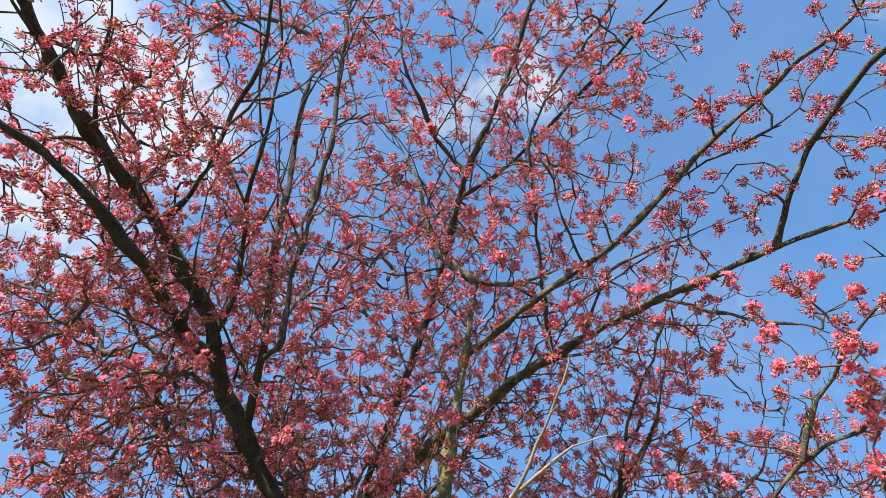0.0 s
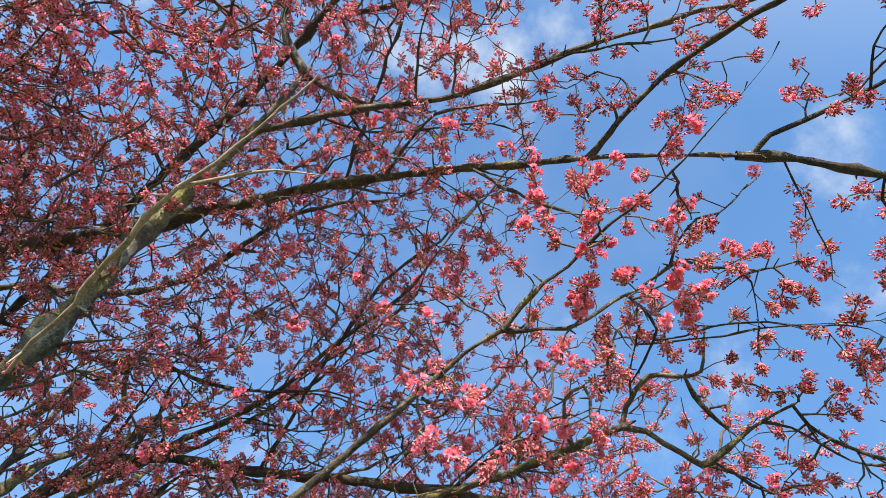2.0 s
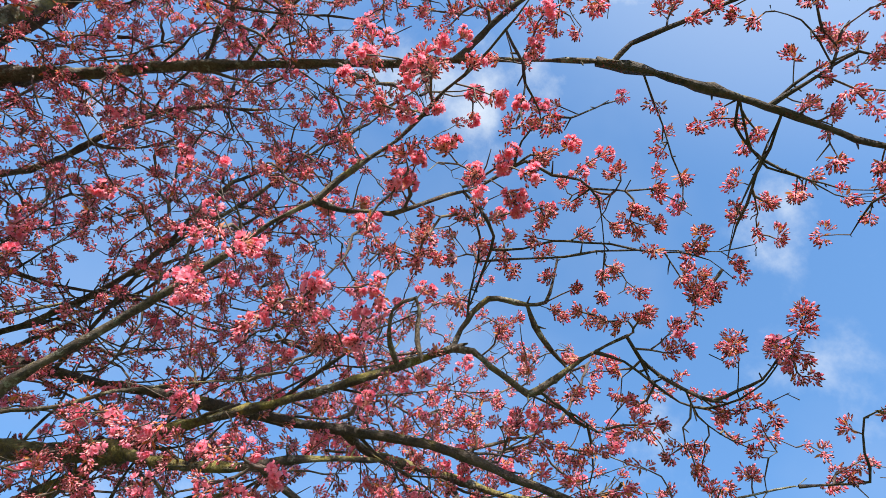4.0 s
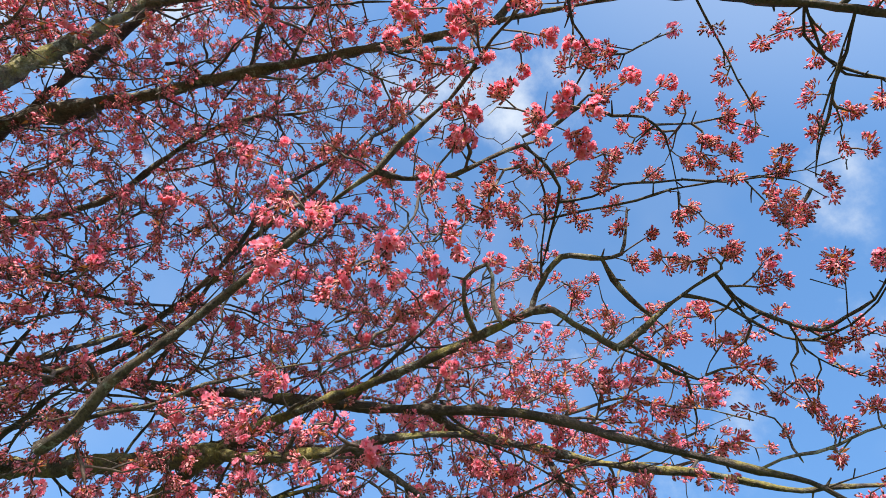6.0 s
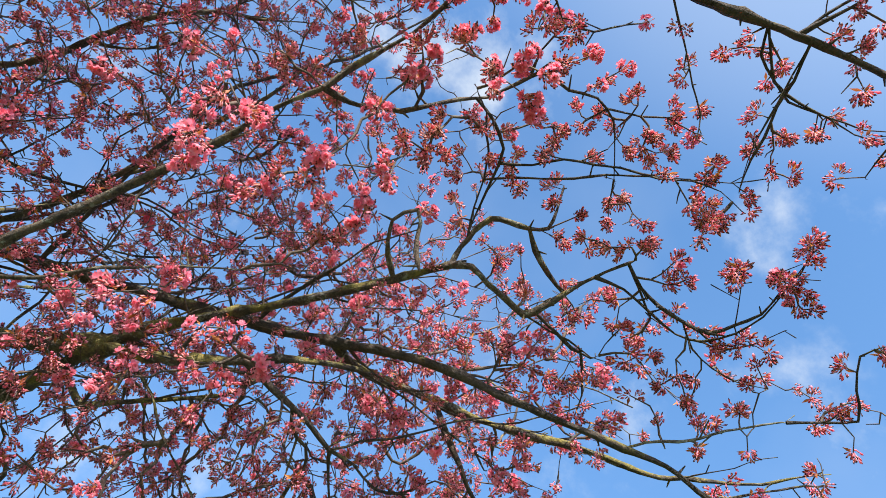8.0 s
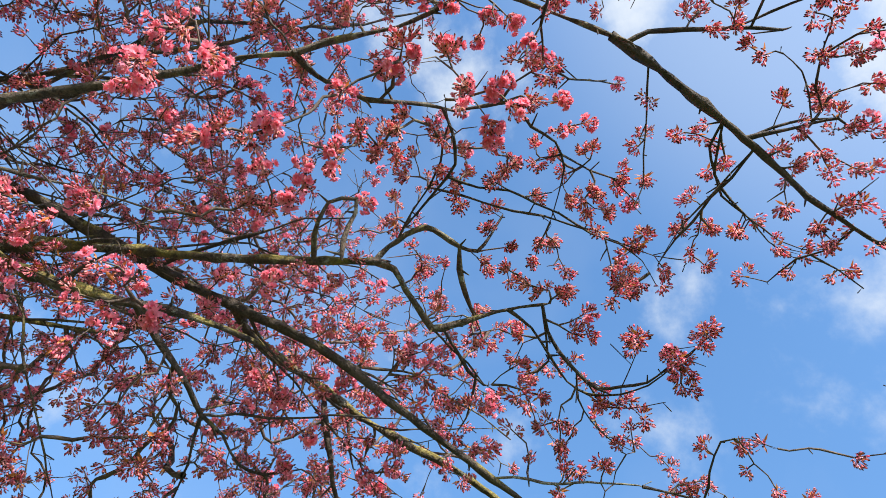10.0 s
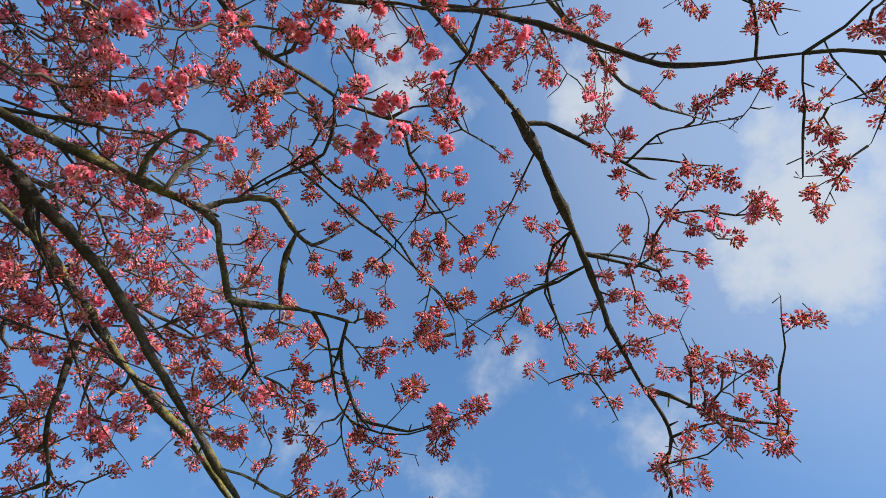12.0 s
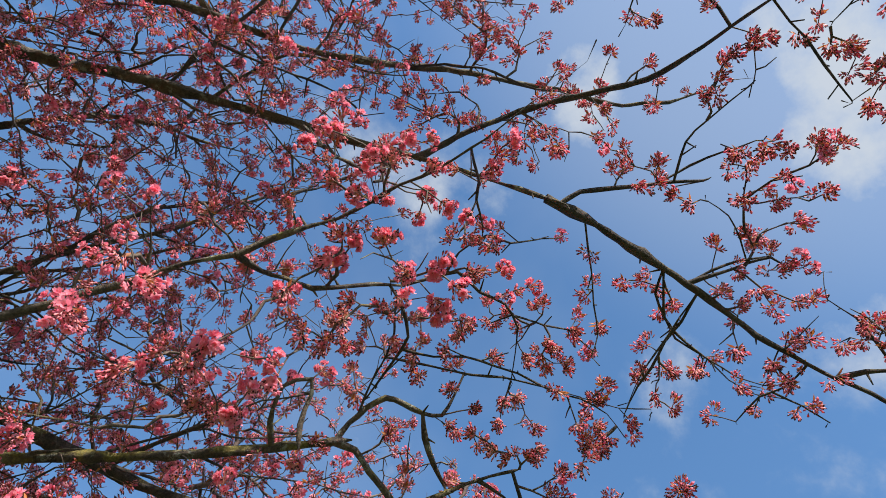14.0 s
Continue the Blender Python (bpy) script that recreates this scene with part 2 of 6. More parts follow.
BOUGHS = {}
BOUGHS["main_limb"] = [(-0.036, 1.953, 3.127, 0.0247), (0.051, 1.885, 3.172, 0.0240), (0.143, 1.810, 3.211, 0.0232), (0.240, 1.726, 3.243, 0.0223), (0.338, 1.634, 3.269, 0.0213), (0.439, 1.537, 3.288, 0.0203), (0.544, 1.439, 3.295, 0.0191), (0.650, 1.339, 3.292, 0.0180), (0.755, 1.241, 3.279, 0.0168), (0.858, 1.143, 3.259, 0.0156), (0.956, 1.046, 3.232, 0.0144), (1.046, 0.950, 3.201, 0.0132), (1.131, 0.858, 3.165, 0.0120), (1.212, 0.774, 3.120, 0.0109), (1.286, 0.695, 3.072, 0.0098), (1.353, 0.622, 3.022, 0.0089)]
BOUGHS["main_out"] = [(1.351, 0.633, 3.062, 0.0105), (1.434, 0.586, 3.041, 0.0099), (1.518, 0.539, 3.018, 0.0093), (1.601, 0.492, 2.991, 0.0087), (1.684, 0.448, 2.962, 0.0080), (1.767, 0.407, 2.929, 0.0074), (1.849, 0.370, 2.893, 0.0067), (1.923, 0.321, 2.860, 0.0061), (1.993, 0.270, 2.826, 0.0054)]
BOUGHS["arch_limb"] = [(0.685, 2.001, 2.259, 0.0116), (0.724, 1.912, 2.299, 0.0111), (0.743, 1.820, 2.348, 0.0107), (0.781, 1.738, 2.393, 0.0103), (0.821, 1.665, 2.447, 0.0100), (0.857, 1.583, 2.500, 0.0096), (0.894, 1.495, 2.549, 0.0092), (0.931, 1.403, 2.593, 0.0088), (0.962, 1.306, 2.635, 0.0083), (1.007, 1.211, 2.662, 0.0077)]
BOUGHS["arch_up"] = [(1.000, 1.216, 2.663, 0.0056), (1.026, 1.159, 2.711, 0.0052), (1.047, 1.094, 2.748, 0.0047), (1.065, 1.022, 2.772, 0.0042), (1.077, 0.947, 2.782, 0.0036), (1.083, 0.872, 2.778, 0.0030)]
BOUGHS["arch_side"] = [(1.007, 1.248, 2.731, 0.0048), (1.090, 1.205, 2.706, 0.0044), (1.155, 1.141, 2.715, 0.0040), (1.217, 1.078, 2.756, 0.0037), (1.286, 1.018, 2.828, 0.0034)]
BOUGHS["crooked"] = [(1.018, 2.220, 2.558, 0.0200), (1.069, 2.095, 2.581, 0.0192), (1.133, 1.981, 2.597, 0.0185), (1.202, 1.873, 2.610, 0.0177), (1.269, 1.768, 2.625, 0.0171), (1.335, 1.665, 2.644, 0.0164), (1.399, 1.563, 2.666, 0.0158), (1.461, 1.462, 2.691, 0.0153), (1.522, 1.362, 2.719, 0.0147)]
BOUGHS["limb_j"] = [(0.321, 2.912, 2.570, 0.0274), (0.415, 2.821, 2.566, 0.0265), (0.507, 2.731, 2.563, 0.0257), (0.597, 2.642, 2.559, 0.0248), (0.686, 2.555, 2.555, 0.0240), (0.772, 2.468, 2.552, 0.0232), (0.856, 2.382, 2.549, 0.0224), (0.936, 2.295, 2.548, 0.0216), (1.016, 2.210, 2.547, 0.0208)]
BOUGHS["crook_up"] = [(1.531, 1.374, 2.741, 0.0086), (1.521, 1.328, 2.768, 0.0080), (1.519, 1.281, 2.796, 0.0074), (1.529, 1.235, 2.824, 0.0069), (1.572, 1.207, 2.834, 0.0063), (1.626, 1.185, 2.842, 0.0058), (1.669, 1.156, 2.864, 0.0053), (1.663, 1.119, 2.917, 0.0048), (1.650, 1.085, 2.977, 0.0043)]
BOUGHS["crook_down"] = [(1.500, 1.332, 2.669, 0.0081), (1.545, 1.299, 2.677, 0.0079), (1.602, 1.294, 2.663, 0.0076), (1.658, 1.285, 2.649, 0.0074), (1.714, 1.274, 2.635, 0.0072), (1.735, 1.228, 2.651, 0.0069), (1.749, 1.176, 2.672, 0.0067), (1.763, 1.123, 2.691, 0.0064), (1.780, 1.070, 2.706, 0.0061), (1.801, 1.018, 2.718, 0.0058)]
BOUGHS["crook_strut"] = [(1.624, 1.187, 2.845, 0.0063), (1.705, 1.207, 2.794, 0.0056), (1.789, 1.213, 2.750, 0.0048)]
BOUGHS["limb_i"] = [(0.781, 2.242, 2.696, 0.0151), (0.878, 2.202, 2.708, 0.0149), (0.977, 2.144, 2.715, 0.0145), (1.079, 2.078, 2.710, 0.0140), (1.180, 2.002, 2.698, 0.0134), (1.281, 1.921, 2.678, 0.0128), (1.376, 1.833, 2.656, 0.0121), (1.463, 1.740, 2.634, 0.0114), (1.546, 1.646, 2.610, 0.0107), (1.626, 1.557, 2.582, 0.0100), (1.707, 1.478, 2.549, 0.0093), (1.791, 1.418, 2.506, 0.0086), (1.868, 1.354, 2.471, 0.0080), (1.943, 1.290, 2.440, 0.0074), (2.017, 1.231, 2.410, 0.0069), (2.103, 1.181, 2.393, 0.0064)]
BOUGHS["limb_j_out"] = [(1.578, 1.761, 2.630, 0.0111), (1.720, 1.744, 2.661, 0.0110), (1.860, 1.705, 2.674, 0.0107), (1.991, 1.648, 2.665, 0.0102), (2.099, 1.562, 2.647, 0.0095), (2.212, 1.479, 2.641, 0.0089), (2.333, 1.411, 2.624, 0.0084)]
BOUGHS["limb_j_mid"] = [(1.018, 2.219, 2.558, 0.0131), (1.088, 2.079, 2.496, 0.0121), (1.148, 1.961, 2.455, 0.0114), (1.203, 1.866, 2.429, 0.0108), (1.256, 1.791, 2.421, 0.0104), (1.305, 1.731, 2.433, 0.0102), (1.366, 1.692, 2.456, 0.0102), (1.440, 1.672, 2.490, 0.0104), (1.530, 1.666, 2.536, 0.0106)]
BOUGHS["dark_stem"] = [(-0.446, 1.485, 2.842, 0.0222), (-0.501, 1.428, 2.914, 0.0221), (-0.559, 1.366, 2.980, 0.0220), (-0.592, 1.287, 3.047, 0.0217), (-0.617, 1.200, 3.110, 0.0213), (-0.672, 1.120, 3.159, 0.0208), (-0.728, 1.037, 3.201, 0.0202), (-0.778, 0.950, 3.237, 0.0196), (-0.832, 0.867, 3.261, 0.0188), (-0.882, 0.784, 3.275, 0.0180), (-0.925, 0.700, 3.281, 0.0171), (-0.953, 0.613, 3.279, 0.0162), (-0.964, 0.523, 3.270, 0.0152), (-0.963, 0.434, 3.250, 0.0142), (-0.957, 0.352, 3.217, 0.0131), (-0.938, 0.274, 3.172, 0.0120)]
BOUGHS["dark_limb"] = [(-0.577, 1.275, 2.996, 0.0172), (-0.621, 1.157, 2.966, 0.0159), (-0.639, 1.032, 2.945, 0.0146), (-0.650, 0.915, 2.924, 0.0134), (-0.672, 0.817, 2.895, 0.0124), (-0.685, 0.724, 2.868, 0.0113), (-0.698, 0.640, 2.839, 0.0104), (-0.713, 0.568, 2.808, 0.0095), (-0.728, 0.505, 2.776, 0.0087), (-0.746, 0.456, 2.740, 0.0080)]
BOUGHS["dark_fork"] = [(-0.782, 0.983, 3.271, 0.0093), (-0.699, 0.882, 3.285, 0.0085), (-0.622, 0.782, 3.296, 0.0078), (-0.563, 0.678, 3.306, 0.0071), (-0.504, 0.579, 3.310, 0.0064), (-0.436, 0.489, 3.305, 0.0057), (-0.398, 0.393, 3.301, 0.0050), (-0.373, 0.301, 3.292, 0.0044)]
BOUGHS["leader"] = [(-0.065, 1.890, 3.415, 0.0135), (-0.021, 1.775, 3.493, 0.0131), (0.023, 1.659, 3.571, 0.0127), (0.064, 1.540, 3.647, 0.0123), (0.098, 1.418, 3.723, 0.0118), (0.130, 1.294, 3.798, 0.0114), (0.158, 1.169, 3.871, 0.0109), (0.190, 1.045, 3.941, 0.0105), (0.243, 0.925, 4.006, 0.0100), (0.296, 0.805, 4.069, 0.0096), (0.343, 0.684, 4.130, 0.0091), (0.381, 0.561, 4.189, 0.0086), (0.416, 0.439, 4.246, 0.0081)]
BOUGHS["leader_b"] = [(0.183, 1.265, 4.158, 0.0094), (0.314, 1.135, 4.103, 0.0086), (0.419, 0.998, 4.052, 0.0078), (0.506, 0.862, 4.002, 0.0070), (0.579, 0.731, 3.948, 0.0063), (0.642, 0.610, 3.888, 0.0057), (0.698, 0.500, 3.822, 0.0050), (0.732, 0.391, 3.756, 0.0044), (0.771, 0.301, 3.677, 0.0039)]
BOUGHS["leader_c"] = [(0.398, 0.828, 3.692, 0.0054), (0.437, 0.733, 3.793, 0.0051), (0.492, 0.640, 3.892, 0.0048), (0.580, 0.556, 3.986, 0.0046), (0.668, 0.467, 4.082, 0.0042), (0.750, 0.371, 4.183, 0.0039)]
BOUGHS["thin_up_l"] = [(0.130, 1.030, 3.947, 0.0083), (0.053, 0.921, 4.014, 0.0073), (-0.007, 0.804, 4.085, 0.0062), (-0.078, 0.692, 4.152, 0.0052)]
BOUGHS["upright_a"] = [(-0.406, 1.168, 2.985, 0.0107), (-0.429, 1.130, 3.121, 0.0105), (-0.447, 1.081, 3.263, 0.0103), (-0.456, 1.021, 3.411, 0.0100), (-0.457, 0.951, 3.566, 0.0096), (-0.470, 0.868, 3.728, 0.0092), (-0.469, 0.775, 3.896, 0.0086)]
BOUGHS["upright_b"] = [(-0.311, 1.049, 2.852, 0.0070), (-0.313, 1.004, 2.938, 0.0069), (-0.314, 0.954, 3.028, 0.0069), (-0.301, 0.900, 3.119, 0.0068), (-0.290, 0.841, 3.214, 0.0067), (-0.278, 0.776, 3.312, 0.0065), (-0.260, 0.708, 3.412, 0.0064), (-0.259, 0.631, 3.518, 0.0062), (-0.259, 0.550, 3.626, 0.0060), (-0.260, 0.463, 3.738, 0.0058)]
BOUGHS["upright_c"] = [(-0.573, 1.256, 3.104, 0.0077), (-0.554, 1.163, 3.159, 0.0074), (-0.538, 1.070, 3.215, 0.0070), (-0.526, 0.976, 3.271, 0.0066), (-0.523, 0.883, 3.327, 0.0062), (-0.497, 0.794, 3.380, 0.0058), (-0.469, 0.704, 3.434, 0.0054), (-0.452, 0.611, 3.489, 0.0050), (-0.436, 0.519, 3.545, 0.0046)]
BOUGHS["pale_stem"] = [(0.131, 1.582, 2.780, 0.0222), (0.142, 1.553, 2.886, 0.0216), (0.157, 1.516, 2.996, 0.0210), (0.176, 1.472, 3.112, 0.0202), (0.195, 1.419, 3.232, 0.0193), (0.212, 1.357, 3.358, 0.0182), (0.228, 1.288, 3.489, 0.0170)]
BOUGHS["pale_left"] = [(0.227, 1.279, 3.487, 0.0111), (0.115, 1.234, 3.552, 0.0097), (0.044, 1.154, 3.656, 0.0083), (0.006, 1.064, 3.784, 0.0069)]
BOUGHS["pale_right"] = [(0.227, 1.279, 3.487, 0.0093), (0.381, 1.285, 3.483, 0.0074), (0.524, 1.237, 3.513, 0.0056)]
BOUGHS["bright_limb"] = [(0.200, 1.420, 3.221, 0.0120), (0.289, 1.346, 3.257, 0.0116), (0.375, 1.270, 3.293, 0.0113), (0.462, 1.197, 3.326, 0.0109), (0.558, 1.133, 3.352, 0.0105), (0.648, 1.065, 3.380, 0.0101), (0.729, 0.989, 3.411, 0.0097), (0.802, 0.909, 3.445, 0.0093), (0.871, 0.826, 3.479, 0.0089), (0.935, 0.743, 3.512, 0.0085), (1.007, 0.667, 3.539, 0.0081), (1.081, 0.596, 3.563, 0.0077), (1.151, 0.522, 3.587, 0.0073), (1.214, 0.448, 3.610, 0.0069), (1.290, 0.388, 3.624, 0.0066), (1.354, 0.319, 3.642, 0.0062)]
BOUGHS["right_upright"] = [(0.782, 1.686, 3.110, 0.0060), (0.835, 1.629, 3.214, 0.0057), (0.894, 1.567, 3.320, 0.0054), (0.955, 1.499, 3.430, 0.0051), (1.008, 1.423, 3.545, 0.0047), (1.052, 1.339, 3.665, 0.0043)]
BOUGHS["side_main"] = [(0.832, 1.177, 3.261, 0.0067), (0.893, 1.099, 3.135, 0.0057), (0.948, 1.043, 3.019, 0.0048), (0.996, 0.990, 2.923, 0.0041), (1.040, 0.939, 2.847, 0.0035)]
BOUGHS["shoot"] = [(0.254, 1.117, 2.463, 0.0046), (0.290, 1.060, 2.501, 0.0041), (0.318, 1.000, 2.540, 0.0036), (0.340, 0.938, 2.581, 0.0031), (0.368, 0.877, 2.621, 0.0026)]
BOUGHS["shoot_b"] = [(0.254, 1.110, 2.467, 0.0031), (0.316, 1.065, 2.497, 0.0026), (0.382, 1.024, 2.523, 0.0021), (0.456, 0.992, 2.545, 0.0015)]
BOUGHS["up_branch"] = [(1.090, 0.879, 3.198, 0.0081), (1.108, 0.759, 3.243, 0.0080), (1.137, 0.636, 3.285, 0.0080), (1.171, 0.510, 3.291, 0.0078), (1.214, 0.387, 3.294, 0.0076), (1.241, 0.276, 3.230, 0.0071), (1.233, 0.170, 3.179, 0.0067), (1.212, 0.082, 3.109, 0.0061), (1.191, 0.008, 3.037, 0.0056)]
BOUGHS["up_out"] = [(1.191, 0.008, 3.037, 0.0039), (1.134, -0.054, 3.035, 0.0033), (1.076, -0.110, 3.032, 0.0027), (1.037, -0.174, 3.023, 0.0021)]
BOUGHS["up_out_b"] = [(1.191, 0.008, 3.037, 0.0039), (1.185, -0.064, 3.023, 0.0035), (1.183, -0.133, 3.006, 0.0031), (1.185, -0.199, 2.986, 0.0026)]
BOUGHS["up_down"] = [(1.195, 0.001, 3.037, 0.0028), (1.276, 0.000, 2.996, 0.0024), (1.356, 0.002, 2.954, 0.0020), (1.436, 0.002, 2.913, 0.0017)]
BOUGHS["up_twig_a"] = [(1.212, 0.090, 3.121, 0.0036), (1.122, 0.090, 3.142, 0.0030), (1.042, 0.134, 3.171, 0.0024), (1.027, 0.214, 3.185, 0.0018)]
BOUGHS["up_twig_b"] = [(1.184, -0.160, 2.998, 0.0021), (1.264, -0.143, 3.000, 0.0019), (1.303, -0.068, 3.009, 0.0017)]
BOUGHS["stub"] = [(1.351, 0.633, 3.062, 0.0064), (1.370, 0.561, 3.050, 0.0061), (1.401, 0.493, 3.042, 0.0058), (1.432, 0.424, 3.045, 0.0056), (1.463, 0.352, 3.058, 0.0054), (1.505, 0.280, 3.077, 0.0052)]
BOUGHS["stub_side"] = [(1.457, 0.363, 3.056, 0.0032), (1.394, 0.287, 3.059, 0.0027), (1.365, 0.195, 3.054, 0.0022), (1.343, 0.103, 3.050, 0.0018)]
BOUGHS["stub_side_b"] = [(1.447, 0.394, 3.050, 0.0025), (1.456, 0.302, 3.086, 0.0024), (1.454, 0.223, 3.051, 0.0021), (1.437, 0.170, 2.943, 0.0017)]
BOUGHS["main_side"] = [(1.679, 0.446, 2.964, 0.0045), (1.701, 0.373, 2.985, 0.0039), (1.724, 0.297, 3.012, 0.0033), (1.708, 0.227, 3.060, 0.0027)]
BOUGHS["main_side_b"] = [(1.726, 0.290, 3.016, 0.0027), (1.740, 0.246, 3.003, 0.0023), (1.775, 0.223, 2.977, 0.0020)]
BOUGHS["main_side_c"] = [(1.723, 0.266, 3.030, 0.0027), (1.673, 0.257, 3.050, 0.0025), (1.626, 0.241, 3.067, 0.0024), (1.583, 0.214, 3.081, 0.0022), (1.544, 0.183, 3.091, 0.0021), (1.501, 0.217, 3.089, 0.0019)]
BOUGHS["main_side_d"] = [(1.598, 0.241, 3.075, 0.0026), (1.582, 0.158, 3.054, 0.0023), (1.584, 0.072, 3.051, 0.0019), (1.584, -0.019, 3.074, 0.0016)]
BOUGHS["main_left"] = [(1.711, 0.443, 2.950, 0.0032), (1.756, 0.500, 2.948, 0.0030), (1.793, 0.561, 2.936, 0.0028), (1.824, 0.623, 2.913, 0.0025), (1.844, 0.686, 2.881, 0.0022), (1.870, 0.736, 2.835, 0.0019)]
BOUGHS["main_left_b"] = [(1.669, 0.541, 2.953, 0.0032), (1.749, 0.532, 2.960, 0.0030), (1.825, 0.521, 2.955, 0.0028), (1.893, 0.494, 2.942, 0.0026), (1.953, 0.465, 2.919, 0.0023), (2.003, 0.432, 2.888, 0.0020)]
BOUGHS["main_tip"] = [(1.994, 0.270, 2.826, 0.0063), (2.057, 0.220, 2.819, 0.0055), (2.119, 0.183, 2.805, 0.0047), (2.189, 0.200, 2.777, 0.0038)]
BOUGHS["main_tip_b"] = [(1.990, 0.277, 2.827, 0.0051), (2.003, 0.212, 2.818, 0.0048), (2.019, 0.149, 2.810, 0.0045), (2.037, 0.086, 2.803, 0.0042), (2.043, 0.020, 2.805, 0.0039), (2.043, -0.047, 2.812, 0.0037)]
BOUGHS["main_tip_c"] = [(2.043, -0.048, 2.812, 0.0037), (1.976, -0.043, 2.825, 0.0033), (1.915, -0.047, 2.845, 0.0029), (1.858, -0.047, 2.870, 0.0025), (1.804, -0.041, 2.899, 0.0022), (1.754, -0.031, 2.934, 0.0018)]
BOUGHS["main_tip_d"] = [(1.823, -0.045, 2.889, 0.0018), (1.803, -0.074, 2.899, 0.0015), (1.780, -0.100, 2.909, 0.0012)]
BOUGHS["main_tip_e"] = [(2.104, 0.179, 2.811, 0.0032), (2.076, 0.128, 2.810, 0.0029), (2.066, 0.075, 2.808, 0.0026), (2.071, 0.022, 2.804, 0.0024), (2.085, -0.032, 2.801, 0.0021), (2.090, -0.089, 2.808, 0.0018)]
BOUGHS["main_tip_f"] = [(2.021, 0.138, 2.809, 0.0025), (1.967, 0.092, 2.822, 0.0021), (1.932, 0.034, 2.844, 0.0018), (1.898, -0.025, 2.879, 0.0015)]
BOUGHS["main_tip_g"] = [(2.017, 0.152, 2.812, 0.0025), (1.957, 0.159, 2.841, 0.0022), (1.903, 0.164, 2.877, 0.0019), (1.859, 0.194, 2.915, 0.0016), (1.824, 0.159, 2.970, 0.0013)]
BOUGHS["main_tip_h"] = [(1.939, 0.317, 2.851, 0.0025), (1.994, 0.370, 2.856, 0.0023), (1.999, 0.439, 2.871, 0.0020), (2.041, 0.504, 2.863, 0.0017)]
BOUGHS["main_tip_i"] = [(1.991, 0.404, 2.866, 0.0026), (2.044, 0.366, 2.843, 0.0021), (2.092, 0.322, 2.823, 0.0016)]
BOUGHS["crook_hang"] = [(1.727, 1.274, 2.633, 0.0029), (1.798, 1.263, 2.647, 0.0027), (1.856, 1.243, 2.634, 0.0024), (1.896, 1.211, 2.598, 0.0020)]
BOUGHS["crook_low"] = [(1.772, 1.097, 2.698, 0.0038), (1.844, 1.069, 2.692, 0.0036), (1.918, 1.052, 2.675, 0.0033), (1.989, 1.037, 2.652, 0.0030), (2.042, 0.993, 2.633, 0.0027), (2.059, 0.921, 2.628, 0.0024), (2.052, 0.844, 2.625, 0.0020), (2.020, 0.770, 2.624, 0.0017), (1.975, 0.701, 2.622, 0.0014)]
BOUGHS["crook_low_b"] = [(1.802, 1.028, 2.713, 0.0031), (1.877, 1.043, 2.709, 0.0026), (1.953, 1.068, 2.703, 0.0021)]
BOUGHS["crook_twig"] = [(1.507, 1.299, 2.791, 0.0030), (1.481, 1.250, 2.835, 0.0029), (1.447, 1.184, 2.853, 0.0028), (1.397, 1.112, 2.844, 0.0026), (1.325, 1.062, 2.809, 0.0024), (1.252, 1.001, 2.741, 0.0021)]
BOUGHS["net_a"] = [(1.447, 1.171, 2.848, 0.0024), (1.486, 1.112, 2.842, 0.0024), (1.529, 1.055, 2.837, 0.0023), (1.575, 1.001, 2.832, 0.0022), (1.619, 0.944, 2.829, 0.0022), (1.667, 0.890, 2.827, 0.0021), (1.719, 0.837, 2.825, 0.0021), (1.776, 0.787, 2.823, 0.0020), (1.833, 0.735, 2.822, 0.0020), (1.884, 0.676, 2.828, 0.0019)]
BOUGHS["net_b"] = [(1.273, 1.030, 2.812, 0.0040), (1.334, 1.044, 2.800, 0.0038), (1.395, 1.072, 2.794, 0.0036), (1.433, 1.135, 2.795, 0.0035), (1.469, 1.211, 2.806, 0.0034), (1.516, 1.293, 2.822, 0.0033)]
BOUGHS["net_c"] = [(1.409, 1.089, 2.795, 0.0030), (1.471, 1.045, 2.802, 0.0028), (1.516, 0.986, 2.821, 0.0027), (1.576, 0.940, 2.825, 0.0026), (1.638, 0.896, 2.824, 0.0024), (1.701, 0.852, 2.821, 0.0023), (1.761, 0.807, 2.817, 0.0021), (1.825, 0.768, 2.808, 0.0020), (1.892, 0.746, 2.785, 0.0018)]
BOUGHS["net_d"] = [(1.285, 1.017, 2.826, 0.0034), (1.308, 0.954, 2.847, 0.0032), (1.341, 0.900, 2.867, 0.0030), (1.406, 0.870, 2.871, 0.0027), (1.477, 0.842, 2.880, 0.0025), (1.542, 0.851, 2.882, 0.0023), (1.603, 0.897, 2.875, 0.0021), (1.673, 0.943, 2.874, 0.0019)]
BOUGHS["net_e"] = [(1.515, 0.828, 2.888, 0.0024), (1.604, 0.803, 2.939, 0.0023), (1.669, 0.754, 2.967, 0.0021), (1.734, 0.729, 2.939, 0.0019)]
BOUGHS["net_f"] = [(1.325, 0.908, 2.868, 0.0029), (1.299, 0.858, 2.878, 0.0026), (1.303, 0.805, 2.909, 0.0024), (1.358, 0.769, 2.942, 0.0022), (1.412, 0.724, 3.013, 0.0021), (1.473, 0.671, 3.118, 0.0019)]
BOUGHS["net_g"] = [(1.197, 0.751, 2.892, 0.0032), (1.248, 0.776, 2.899, 0.0027), (1.300, 0.804, 2.904, 0.0023)]
